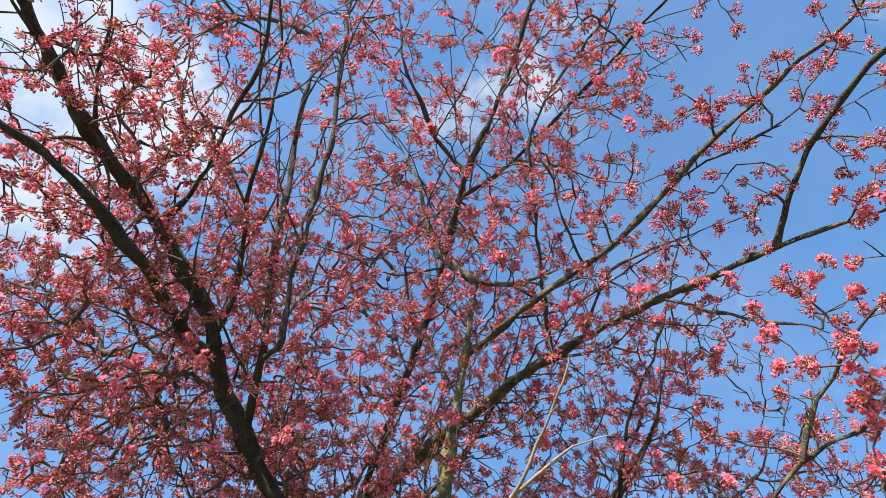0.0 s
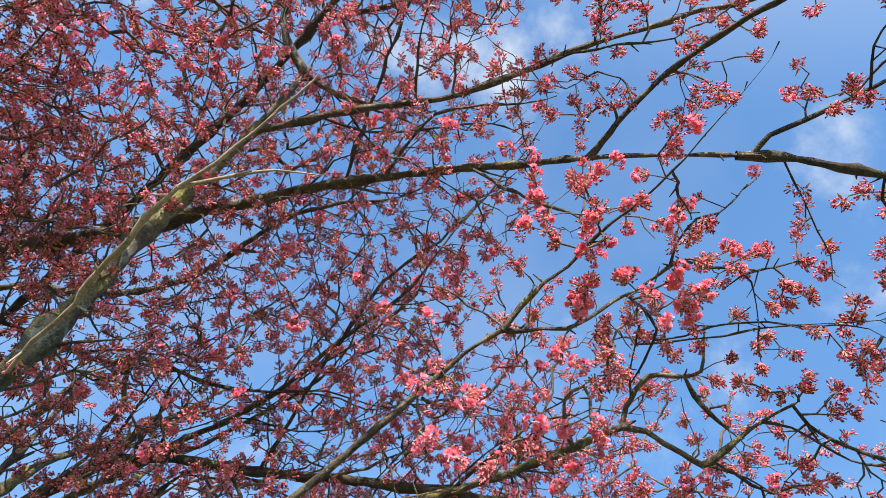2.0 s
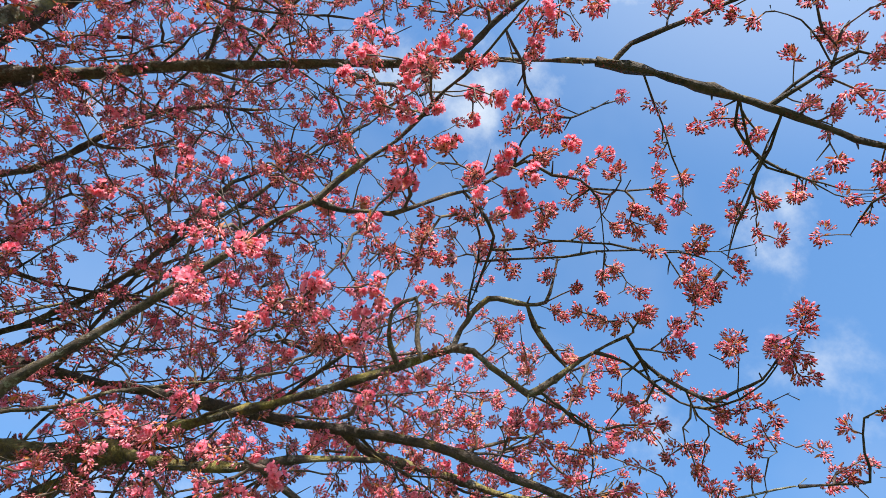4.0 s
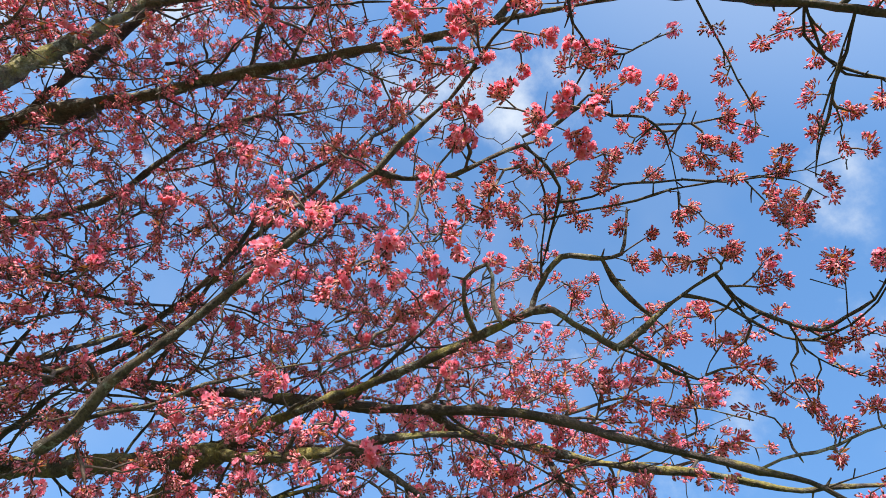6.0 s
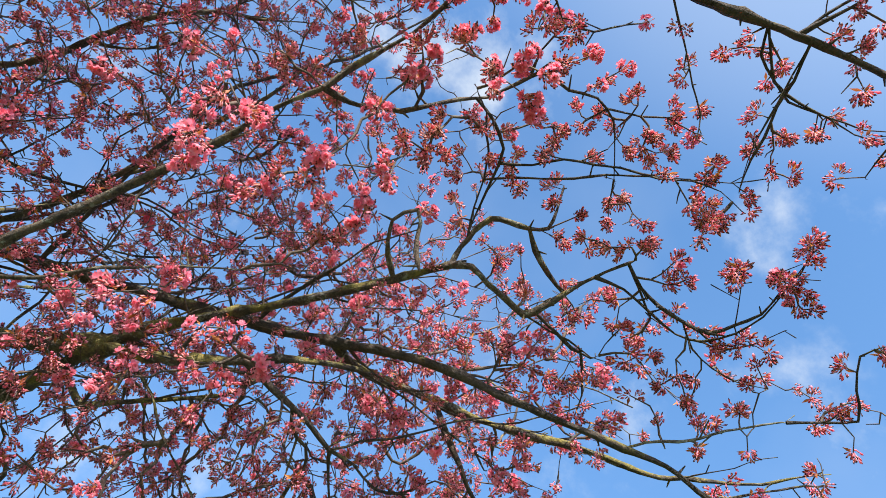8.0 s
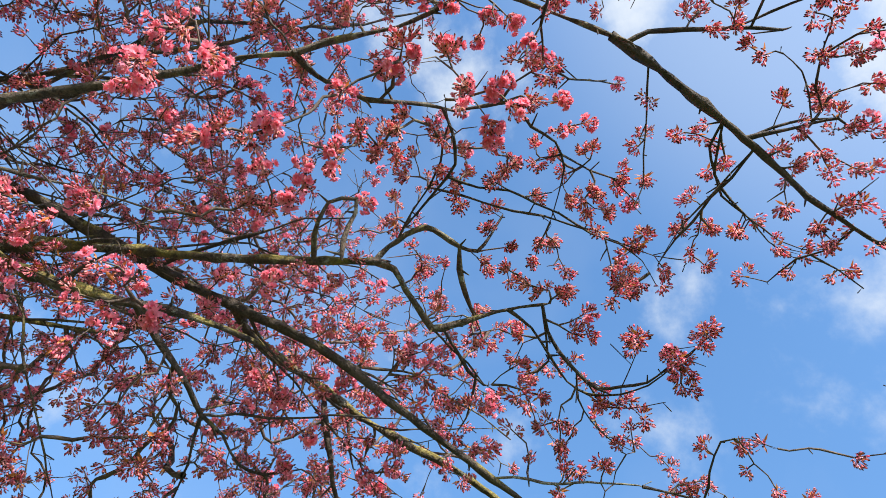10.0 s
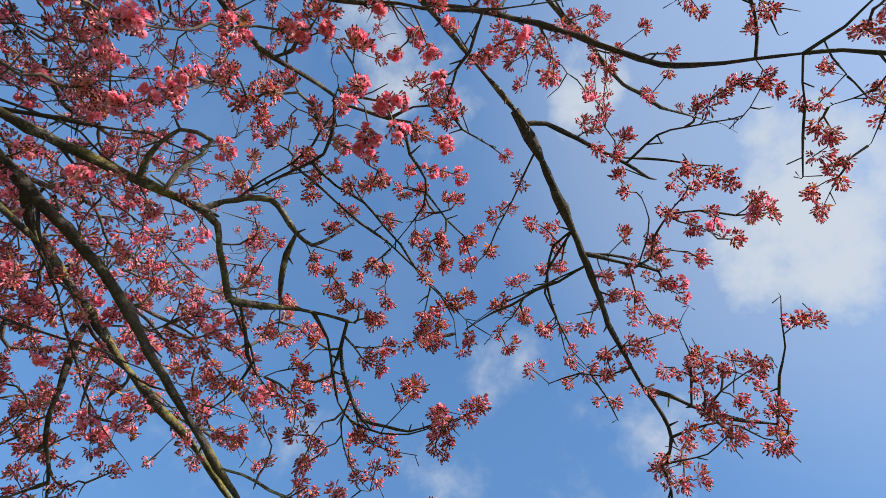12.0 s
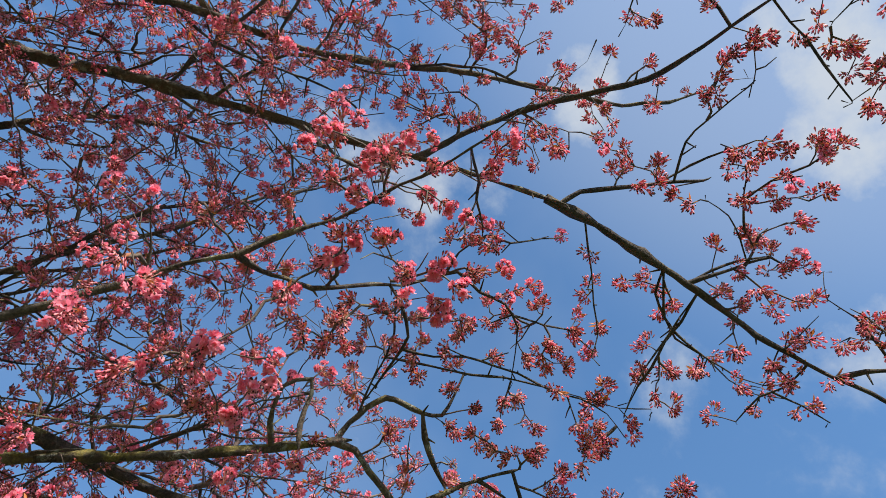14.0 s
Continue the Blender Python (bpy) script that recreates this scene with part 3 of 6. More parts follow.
BOUGHS["dangle"] = [(1.449, 0.590, 3.031, 0.0030), (1.513, 0.616, 3.032, 0.0028), (1.576, 0.644, 3.020, 0.0026), (1.636, 0.672, 2.994, 0.0024), (1.694, 0.694, 2.958, 0.0021), (1.728, 0.739, 2.907, 0.0019)]
BOUGHS["net_h"] = [(1.626, 0.498, 2.973, 0.0035), (1.682, 0.523, 2.970, 0.0033), (1.743, 0.536, 2.963, 0.0031), (1.808, 0.529, 2.955, 0.0029), (1.870, 0.509, 2.944, 0.0026), (1.925, 0.484, 2.930, 0.0024), (1.970, 0.452, 2.914, 0.0021), (2.004, 0.414, 2.896, 0.0018)]
BOUGHS["net_i"] = [(1.711, 0.452, 2.942, 0.0023), (1.752, 0.503, 2.938, 0.0022), (1.777, 0.562, 2.924, 0.0020), (1.801, 0.621, 2.899, 0.0019), (1.826, 0.679, 2.863, 0.0017), (1.859, 0.728, 2.816, 0.0015)]
BOUGHS["net_j"] = [(1.674, 0.445, 2.970, 0.0035), (1.699, 0.379, 2.989, 0.0031), (1.722, 0.314, 3.006, 0.0027), (1.748, 0.250, 3.019, 0.0023)]
BOUGHS["net_k"] = [(1.730, 0.289, 3.012, 0.0023), (1.673, 0.282, 3.042, 0.0021), (1.616, 0.272, 3.071, 0.0019), (1.564, 0.307, 3.073, 0.0017)]
BOUGHS["right_a"] = [(1.802, 1.018, 2.718, 0.0044), (1.862, 1.032, 2.690, 0.0042), (1.925, 1.022, 2.669, 0.0039), (1.984, 1.002, 2.647, 0.0036), (2.033, 0.967, 2.633, 0.0033), (2.058, 0.914, 2.632, 0.0030), (2.059, 0.852, 2.640, 0.0027), (2.041, 0.791, 2.649, 0.0024), (2.018, 0.733, 2.654, 0.0021), (1.976, 0.682, 2.658, 0.0018)]
BOUGHS["right_b"] = [(2.000, 0.996, 2.640, 0.0026), (2.095, 0.981, 2.640, 0.0023), (2.132, 0.915, 2.644, 0.0019), (2.125, 0.838, 2.627, 0.0015)]
BOUGHS["right_c"] = [(2.059, 0.907, 2.631, 0.0015), (1.984, 0.865, 2.630, 0.0012), (1.913, 0.823, 2.627, 0.0010)]
BOUGHS["right_d"] = [(1.975, 1.006, 2.651, 0.0026), (2.051, 1.028, 2.632, 0.0024), (2.117, 1.027, 2.609, 0.0021), (2.171, 0.992, 2.588, 0.0018), (2.202, 0.940, 2.566, 0.0015)]
BOUGHS["right_e"] = [(1.738, 1.265, 2.630, 0.0042), (1.810, 1.263, 2.644, 0.0038), (1.865, 1.246, 2.634, 0.0032), (1.901, 1.214, 2.601, 0.0026)]
BOUGHS["right_f"] = [(1.879, 1.231, 2.622, 0.0027), (1.928, 1.265, 2.598, 0.0023), (1.967, 1.300, 2.567, 0.0020), (1.992, 1.337, 2.528, 0.0016)]
BOUGHS["right_g"] = [(2.013, 1.229, 2.416, 0.0029), (2.094, 1.173, 2.458, 0.0028), (2.167, 1.110, 2.483, 0.0026), (2.220, 1.037, 2.499, 0.0023), (2.252, 0.956, 2.505, 0.0020)]
BOUGHS["right_h"] = [(2.329, 0.889, 2.484, 0.0030), (2.319, 0.824, 2.499, 0.0026), (2.250, 0.789, 2.523, 0.0021), (2.198, 0.741, 2.548, 0.0017), (2.212, 0.683, 2.549, 0.0013), (2.239, 0.633, 2.541, 0.0009)]
BOUGHS["hang_a"] = [(1.810, 1.711, 2.674, 0.0065), (1.856, 1.684, 2.563, 0.0055), (1.918, 1.680, 2.484, 0.0047), (2.007, 1.692, 2.437, 0.0040)]
BOUGHS["hang_b"] = [(1.894, 1.688, 2.673, 0.0051), (1.930, 1.660, 2.572, 0.0038), (1.961, 1.617, 2.481, 0.0027)]
BOUGHS["hang_c"] = [(1.304, 1.764, 2.416, 0.0079), (1.365, 1.744, 2.396, 0.0073), (1.430, 1.738, 2.381, 0.0068), (1.499, 1.746, 2.371, 0.0063), (1.574, 1.769, 2.365, 0.0059), (1.656, 1.778, 2.376, 0.0055)]
BOUGHS["hang_d"] = [(1.560, 1.768, 2.363, 0.0041), (1.613, 1.823, 2.346, 0.0036), (1.663, 1.874, 2.323, 0.0030), (1.710, 1.921, 2.295, 0.0025)]
BOUGHS["hang_e"] = [(1.655, 1.777, 2.375, 0.0036), (1.739, 1.794, 2.354, 0.0033), (1.800, 1.745, 2.367, 0.0029), (1.829, 1.673, 2.393, 0.0025)]
BOUGHS["thin_o"] = [(0.762, 1.933, 2.334, 0.0052), (0.828, 1.851, 2.357, 0.0046), (0.894, 1.778, 2.387, 0.0040), (0.967, 1.710, 2.416, 0.0035), (1.046, 1.643, 2.440, 0.0029), (1.126, 1.575, 2.466, 0.0024)]
BOUGHS["mossy_k"] = [(1.083, 2.282, 2.422, 0.0082), (1.147, 2.224, 2.448, 0.0076), (1.213, 2.166, 2.473, 0.0071), (1.284, 2.114, 2.505, 0.0066), (1.357, 2.068, 2.546, 0.0061), (1.400, 2.006, 2.607, 0.0055)]
BOUGHS["up_twig_c"] = [(1.045, 0.122, 3.171, 0.0024), (1.098, 0.074, 3.148, 0.0018), (1.157, 0.037, 3.120, 0.0012)]
BOUGHS["up_twig_d"] = [(1.048, -0.178, 3.024, 0.0026), (1.063, -0.150, 3.060, 0.0025), (1.052, -0.118, 3.095, 0.0023), (1.014, -0.089, 3.132, 0.0021), (0.993, -0.039, 3.149, 0.0019), (0.975, 0.016, 3.152, 0.0017)]
BOUGHS["up_twig_e"] = [(1.020, 0.156, 3.184, 0.0024), (1.040, 0.215, 3.194, 0.0018), (1.081, 0.263, 3.196, 0.0012)]
BOUGHS["up_twig_f"] = [(1.159, -0.032, 3.036, 0.0017), (1.203, -0.059, 3.054, 0.0014), (1.238, -0.104, 3.079, 0.0012)]
BOUGHS["up_twig_g"] = [(1.184, -0.155, 2.999, 0.0021), (1.251, -0.180, 3.015, 0.0018), (1.313, -0.170, 3.008, 0.0015), (1.373, -0.152, 2.982, 0.0011)]
BOUGHS["up_twig_h"] = [(1.115, 0.722, 3.257, 0.0027), (1.067, 0.703, 3.356, 0.0025), (1.010, 0.731, 3.405, 0.0022), (0.983, 0.791, 3.392, 0.0018)]
BOUGHS["up_twig_i"] = [(0.983, 0.632, 3.335, 0.0034), (1.048, 0.590, 3.348, 0.0033), (1.113, 0.540, 3.382, 0.0031), (1.177, 0.478, 3.437, 0.0030)]
BOUGHS["mid_a"] = [(0.301, 2.848, 2.797, 0.0130), (0.365, 2.735, 2.823, 0.0123), (0.427, 2.623, 2.849, 0.0116), (0.489, 2.512, 2.873, 0.0109), (0.556, 2.406, 2.893, 0.0103), (0.614, 2.298, 2.918, 0.0096), (0.665, 2.189, 2.946, 0.0089), (0.709, 2.080, 2.977, 0.0083), (0.742, 1.971, 3.013, 0.0077), (0.780, 1.865, 3.046, 0.0070), (0.822, 1.760, 3.075, 0.0064)]
BOUGHS["mid_c"] = [(0.466, 2.736, 2.861, 0.0098), (0.530, 2.601, 2.894, 0.0088), (0.599, 2.471, 2.922, 0.0078), (0.667, 2.342, 2.950, 0.0069), (0.731, 2.215, 2.977, 0.0060), (0.787, 2.088, 3.009, 0.0051)]
BOUGHS["mid_d"] = [(0.410, 2.688, 2.602, 0.0101), (0.463, 2.569, 2.634, 0.0093), (0.509, 2.450, 2.669, 0.0084), (0.570, 2.337, 2.693, 0.0076)]
BOUGHS["mid_e"] = [(-0.167, 2.638, 3.373, 0.0134), (-0.044, 2.540, 3.365, 0.0125), (0.066, 2.432, 3.369, 0.0116), (0.162, 2.315, 3.385, 0.0107), (0.240, 2.189, 3.414, 0.0098), (0.299, 2.060, 3.453, 0.0090), (0.362, 1.934, 3.487, 0.0081), (0.442, 1.815, 3.511, 0.0073)]
BOUGHS["mid_f"] = [(0.082, 2.486, 2.990, 0.0082), (0.176, 2.401, 3.004, 0.0076), (0.293, 2.349, 2.988, 0.0069), (0.414, 2.313, 2.960, 0.0062), (0.530, 2.258, 2.947, 0.0055), (0.639, 2.190, 2.944, 0.0048), (0.743, 2.113, 2.949, 0.0041)]
BOUGHS["tip_low"] = [(2.201, 0.212, 2.766, 0.0032), (2.248, 0.183, 2.750, 0.0028), (2.297, 0.193, 2.725, 0.0025), (2.327, 0.233, 2.705, 0.0022), (2.321, 0.287, 2.703, 0.0019), (2.317, 0.341, 2.703, 0.0016)]
BOUGHS["tip_low_b"] = [(2.254, 0.185, 2.747, 0.0025), (2.293, 0.165, 2.735, 0.0022), (2.332, 0.150, 2.721, 0.0019), (2.347, 0.112, 2.724, 0.0016)]
BOUGHS["tip_cross"] = [(2.199, 0.132, 2.786, 0.0025), (2.148, 0.096, 2.787, 0.0022), (2.092, 0.068, 2.788, 0.0018)]
BOUGHS["hook"] = [(1.427, 1.456, 2.650, 0.0061), (1.362, 1.422, 2.701, 0.0059), (1.336, 1.389, 2.735, 0.0057), (1.363, 1.336, 2.771, 0.0056), (1.401, 1.354, 2.701, 0.0053), (1.437, 1.367, 2.623, 0.0050)]

# bark of each limb, and the label that goes with it
KINDS = {
    "dark": (DARK_BARK, "dark grey-brown bare limb"), "pale": (PALE_BARK, "pale grey limb crusted with lichen"),
    "moss": (MOSS_BARK, "brown limb with yellow-green moss"), "plain": (LIMB_BARK, "brown limb with flecks of lichen"),
    "shoot": (SHOOT_BARK, "smooth light brown young shoot"),
}
HABIT = dict.fromkeys(BOUGHS, "plain")
for key in ("main_out", "limb_i", "dark_stem", "dark_limb", "dark_fork", "leader", "leader_b", "leader_c", "thin_up_l", "upright_a", "upright_b",
            "upright_c", "right_upright", "up_branch", "up_out", "up_out_b", "up_down", "up_twig_a", "up_twig_b", "stub", "stub_side", "stub_side_b",
            "main_side", "main_side_b", "main_side_c", "main_side_d", "main_left", "main_left_b", "main_tip", "main_tip_b", "main_tip_c",
            "main_tip_d", "main_tip_e", "main_tip_f", "main_tip_g", "main_tip_h", "main_tip_i", "crook_hang", "crook_low", "crook_low_b",
            "crook_twig", "net_a", "net_b", "net_c", "net_d", "net_e", "net_f", "net_g", "dangle", "net_h", "net_i", "net_j", "net_k", "right_a",
            "right_b", "right_c", "right_d", "right_e", "right_f", "right_h", "hang_a", "hang_b", "hang_c", "hang_d", "hang_e", "up_twig_c",
            "up_twig_d", "up_twig_e", "up_twig_f", "up_twig_g", "up_twig_h", "up_twig_i", "mid_d", "mid_f", "tip_low", "tip_low_b", "tip_cross",):
    HABIT[key] = "dark"
for key in ("pale_stem", "pale_left", "pale_right", "right_g",):
    HABIT[key] = "pale"
for key in ("crooked", "limb_j", "limb_j_out", "limb_j_mid", "mossy_k",):
    HABIT[key] = "moss"
for key in ("shoot", "shoot_b",):
    HABIT[key] = "shoot"

RUNS_ON = ("dark_stem", "dark_limb", "dark_fork", "upright_a", "upright_b", "upright_c", "pale_left", "leader", "thin_up_l", "leader_b", "leader_c",
           "bright_limb", "up_out", "up_out_b", "limb_i", "limb_j_out", "arch_up", "right_upright", "mid_a", "mid_c", "mid_e", "mid_f", "hang_a", "hang_d")
lines = {}                                    # key -> resampled rows x, y, z, r
for key, knots in BOUGHS.items():
    k = np.array(knots)
    start, gap = k[0, :3], 9.0
    for other in lines.values():
        d = np.linalg.norm(other[:, :3] - start, axis=1)
        if d.min() < gap:
            gap, foot = d.min(), other[d.argmin()]
    if gap < 0.10:                            # springs from a limb: start inside it
        k[0, :3] = foot[:3]
    elif k[0, 3] > 0.0118 or not lines:       # runs back to the fork of the trunk
        inward = unit(k[0, :3] - k[1, :3])
        reach = np.linalg.norm(start - FORK)
        r0 = k[0, 3]
        mid = start + inward * reach * 0.35
        mid2 = FORK + (mid - FORK) * 0.35 + np.array((0, 0, -0.05))
        k = np.vstack([[*(FORK + (mid2 - FORK) * 0.1), r0 * 1.2], [*mid2, r0], [*mid, r0 * 0.95], k])
    elif gap < 0.8:                           # a slender branch: bends out from a limb behind it
        stock = np.vstack([other for other in lines.values() if other[0, 3] >= k[0, 3]] or [foot[None]])
        way = stock[:, :3] - start
        foot = stock[np.argmin(np.linalg.norm(way, axis=1) + 0.7 * way @ unit(k[1, :3] - k[0, :3]))]
        k = np.vstack([[*foot[:3], k[0, 3]], [*(0.6 * k[0, :3] + 0.4 * foot[:3] - 0.1 * (k[1, :3] - k[0, :3])), k[0, 3]], k])
    if key not in RUNS_ON:                    # a blunt, broken tip
        k = np.vstack([k, [*(k[-1, :3] + unit(k[-1, :3] - k[-2, :3]) * 3 * k[-1, 3]), 0.35 * k[-1, 3]]])
    else:                                     # tapers off into the crown
        d, p, r, row = unit(k[-1, :3] - k[-2, :3]), k[-1, :3], k[-1, 3], []
        n = 4 + int(r / 0.003)
        for s in range(n):
            d = unit(d + rng.normal(0, 0.13, 3) + np.array((0, 0, 0.05)))
            p = p + d * 0.09
            row.append((*p, r * (1 - (s + 1) / (n + 0.6))))
        k = np.vstack([k, row])
    line = spline(k, 0.03)
    if key not in RUNS_ON and line[-1, 3] < 0.0065:
        half = len(line) // 2
        line[half:, 3] *= np.linspace(1, 0.4, len(line) - half)
    if line[0, 3] < 0.0075 and len(line) > 4:  # slender wood grows in a zigzag from bud to bud
        at = np.arange(0, len(line) + 2, 2)
        kink = rng.normal(0, 0.0045, (len(at), 3))
        kink[0] = 0
        line[:, :3] += np.stack([np.interp(np.arange(len(line)), at, kink[:, c]) for c in range(3)], 1)
    end = unit(line[-1, :3] - line[-2, :3])
    lines[key] = np.vstack([line, [*(line[-1, :3] + end * line[-1, 3] * 0.5), line[-1, 3] * 0.7], [*(line[-1, :3] + end * line[-1, 3] * 0.9), line[-1, 3] * 0.05]])

# limbs on the far side of the crown, grown from the fork
for i in range(12):
    az, el = radians(rng.uniform(-75, 55)), radians(rng.uniform(30, 78))
    aim = np.array((math.sin(az) * math.cos(el), math.cos(az) * math.cos(el), math.sin(el)))
    length, r = rng.uniform(1.3, 2.3), rng.uniform(0.018, 0.030)
    p, d, rows = FORK.copy(), unit(aim + rng.normal(0, 0.15, 3)), []
    n = 9
    for s in range(n + 1):
        rows.append((*p, r * (1 - 0.75 * s / n)))
        d = unit(d + 0.10 * aim + rng.normal(0, 0.10, 3) + np.array((0, 0, 0.03)))
        p = p + d * length / n
    lines["far_%d" % i] = spline(rows, 0.03)
    HABIT["far_%d" % i] = "dark" if i % 3 == 0 else "plain"


def clear_of_camera(p, gap=0.95):
    """True if p keeps at least gap from the camera's path and lies above 1.42 m."""
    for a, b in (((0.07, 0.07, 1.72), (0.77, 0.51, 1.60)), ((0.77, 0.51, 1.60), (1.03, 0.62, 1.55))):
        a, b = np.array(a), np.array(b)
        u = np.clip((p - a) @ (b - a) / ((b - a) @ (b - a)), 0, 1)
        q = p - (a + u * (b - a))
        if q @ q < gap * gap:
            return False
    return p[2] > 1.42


# masses of the crown: the shoots grow towards points strewn in them
goals = []


def mass(x, y, z, spread, count):
    for g in rng.normal(0, spread, (count, 3)).clip(-1.7 * spread, 1.7 * spread) + (x, y, z):
        if clear_of_camera(g, 1.55):
            goals.append(g)


def evened(points, gap):
    """Drops points that crowd another one."""
    cells, out = set(), []
    for g in points:
        c = np.floor(g / gap).astype(int)
        if not any((c[0] + i, c[1] + j, c[2] + k) in cells for i, j, k in ((0, 0, 0), (1, 0, 0), (-1, 0, 0), (0, 1, 0), (0, -1, 0), (0, 0, 1), (0, 0, -1))):
            cells.add(tuple(c))
            out.append(g)
    return out
mass(0.54, 2.01, 2.95, 0.10, 8)
mass(0.49, 2.01, 3.51, 0.11, 8)
mass(0.13, 1.44, 2.37, 0.11, 17)
mass(-0.23, 0.93, 2.93, 0.10, 18)
mass(0.34, 2.23, 2.65, 0.09, 21)
mass(-0.54, 1.81, 3.21, 0.10, 17)
mass(-0.53, 2.23, 3.28, 0.10, 22)
mass(0.65, 2.13, 3.12, 0.12, 13)
mass(-0.80, 2.07, 3.64, 0.10, 20)
mass(0.39, 2.37, 2.58, 0.09, 28)
mass(1.14, 1.75, 2.06, 0.09, 17)
mass(-1.54, 1.53, 3.47, 0.10, 19)
mass(0.02, 2.09, 2.63, 0.09, 24)
mass(0.11, 1.40, 2.94, 0.12, 21)
mass(-0.64, 2.33, 3.63, 0.09, 19)
mass(1.54, 1.91, 2.36, 0.10, 27)
mass(1.40, 1.77, 2.63, 0.11, 26)
mass(-0.72, 1.56, 2.84, 0.11, 21)
mass(0.49, 2.10, 2.80, 0.11, 21)
mass(1.37, 1.73, 3.17, 0.12, 11)
mass(1.30, 1.74, 2.27, 0.08, 22)
mass(1.43, 2.10, 1.94, 0.10, 24)
mass(1.11, 1.69, 2.75, 0.10, 10)
mass(0.33, 2.15, 3.07, 0.10, 23)
mass(-0.28, 1.15, 2.48, 0.11, 18)
mass(1.25, 1.62, 2.31, 0.09, 25)
mass(-0.07, 1.35, 3.45, 0.11, 14)
mass(0.31, 2.04, 3.28, 0.10, 8)
mass(1.24, 1.86, 2.06, 0.09, 21)
mass(-0.36, 1.51, 2.71, 0.09, 17)
mass(1.15, 2.14, 2.15, 0.10, 20)
mass(-0.84, 2.02, 3.14, 0.12, 24)
mass(0.61, 1.57, 3.31, 0.10, 10)
mass(1.95, 0.14, 2.52, 0.11, 10)
mass(2.00, 1.59, 2.32, 0.10, 28)
mass(1.34, 2.01, 2.23, 0.09, 22)
mass(1.42, 1.67, 2.35, 0.09, 23)
mass(-0.05, 2.15, 2.91, 0.09, 23)
mass(1.39, 1.66, 1.99, 0.09, 19)
mass(-0.96, 2.42, 3.31, 0.10, 18)
mass(-1.03, 1.91, 3.73, 0.09, 15)
mass(0.39, 1.78, 3.58, 0.09, 22)
mass(1.31, 1.79, 2.48, 0.09, 24)
mass(0.55, 1.29, 3.58, 0.12, 30)
mass(-1.27, 1.50, 3.59, 0.10, 21)
mass(-0.55, 0.80, 3.23, 0.11, 25)
mass(1.86, 1.88, 2.25, 0.11, 28)
mass(-0.26, 1.77, 2.86, 0.10, 12)
mass(-0.46, 1.61, 3.02, 0.10, 21)
mass(0.26, 1.74, 3.27, 0.10, 17)
mass(0.49, 0.95, 3.96, 0.13, 22)
mass(1.54, 1.97, 1.99, 0.09, 23)
mass(0.03, 2.09, 3.36, 0.10, 17)
mass(-0.05, 2.40, 2.77, 0.11, 23)
mass(1.82, 2.01, 2.58, 0.13, 19)
mass(1.46, 1.49, 2.23, 0.09, 20)
mass(0.97, 1.74, 3.14, 0.11, 11)
mass(1.00, 1.74, 3.52, 0.12, 12)
mass(0.68, 0.59, 3.36, 0.13, 21)
mass(-0.69, 0.97, 2.48, 0.11, 25)
mass(1.36, 1.44, 2.51, 0.11, 12)
mass(-0.26, 0.57, 3.20, 0.13, 20)
mass(0.89, 1.35, 3.36, 0.11, 25)
mass(1.08, 1.90, 2.13, 0.09, 23)
mass(1.35, 1.76, 2.70, 0.09, 8)
mass(2.19, 1.73, 2.47, 0.11, 16)
mass(-1.00, 1.61, 2.86, 0.11, 23)
mass(-0.58, 2.03, 3.92, 0.08, 10)
mass(1.30, 1.61, 3.00, 0.12, 8)
mass(1.15, 1.76, 2.33, 0.09, 23)
mass(-1.29, 1.95, 3.05, 0.11, 30)
mass(-0.32, 0.78, 2.72, 0.10, 18)
mass(0.93, 2.04, 3.11, 0.13, 8)
mass(1.75, 1.81, 2.45, 0.09, 24)
mass(-1.22, 1.54, 3.13, 0.10, 25)
mass(0.19, 2.11, 3.46, 0.09, 6)
mass(1.54, 1.81, 2.15, 0.09, 22)
mass(0.62, 2.02, 2.40, 0.11, 27)
mass(0.59, 1.60, 3.67, 0.09, 19)
mass(0.39, 1.69, 3.81, 0.10, 24)
mass(-1.44, 2.24, 3.28, 0.12, 30)
mass(0.23, 1.43, 3.93, 0.13, 19)
mass(0.95, 1.92, 2.53, 0.09, 5)
mass(1.19, 1.80, 2.37, 0.09, 27)
mass(-1.15, 2.15, 3.58, 0.11, 21)
mass(-0.72, 1.56, 3.85, 0.09, 14)
mass(1.64, 1.59, 2.45, 0.09, 26)
mass(2.22, 2.03, 2.41, 0.08, 5)
mass(0.47, 0.46, 4.24, 0.16, 22)
mass(-0.92, 0.69, 3.42, 0.15, 21)
mass(0.25, 1.45, 3.52, 0.12, 22)
mass(0.04, 1.72, 2.53, 0.10, 24)
mass(-0.11, 0.88, 3.72, 0.13, 19)
mass(-0.05, 1.66, 3.17, 0.11, 19)
mass(0.04, 1.01, 3.27, 0.13, 14)
mass(-0.83, 1.85, 3.91, 0.09, 11)
mass(0.37, 0.82, 3.83, 0.13, 34)
mass(-0.63, 1.28, 3.53, 0.10, 26)
mass(0.22, 1.92, 3.65, 0.10, 24)
mass(-0.31, 1.24, 2.88, 0.10, 28)
mass(0.76, 1.74, 2.87, 0.10, 11)
mass(0.94, 2.10, 2.36, 0.11, 25)
mass(-0.10, 0.65, 4.12, 0.17, 30)
mass(0.86, 1.41, 3.02, 0.11, 11)
mass(0.19, 2.30, 2.91, 0.09, 18)
mass(-1.16, 1.89, 3.97, 0.09, 11)
mass(-0.69, 1.28, 2.69, 0.11, 34)
mass(1.05, 1.30, 2.67, 0.11, 11)
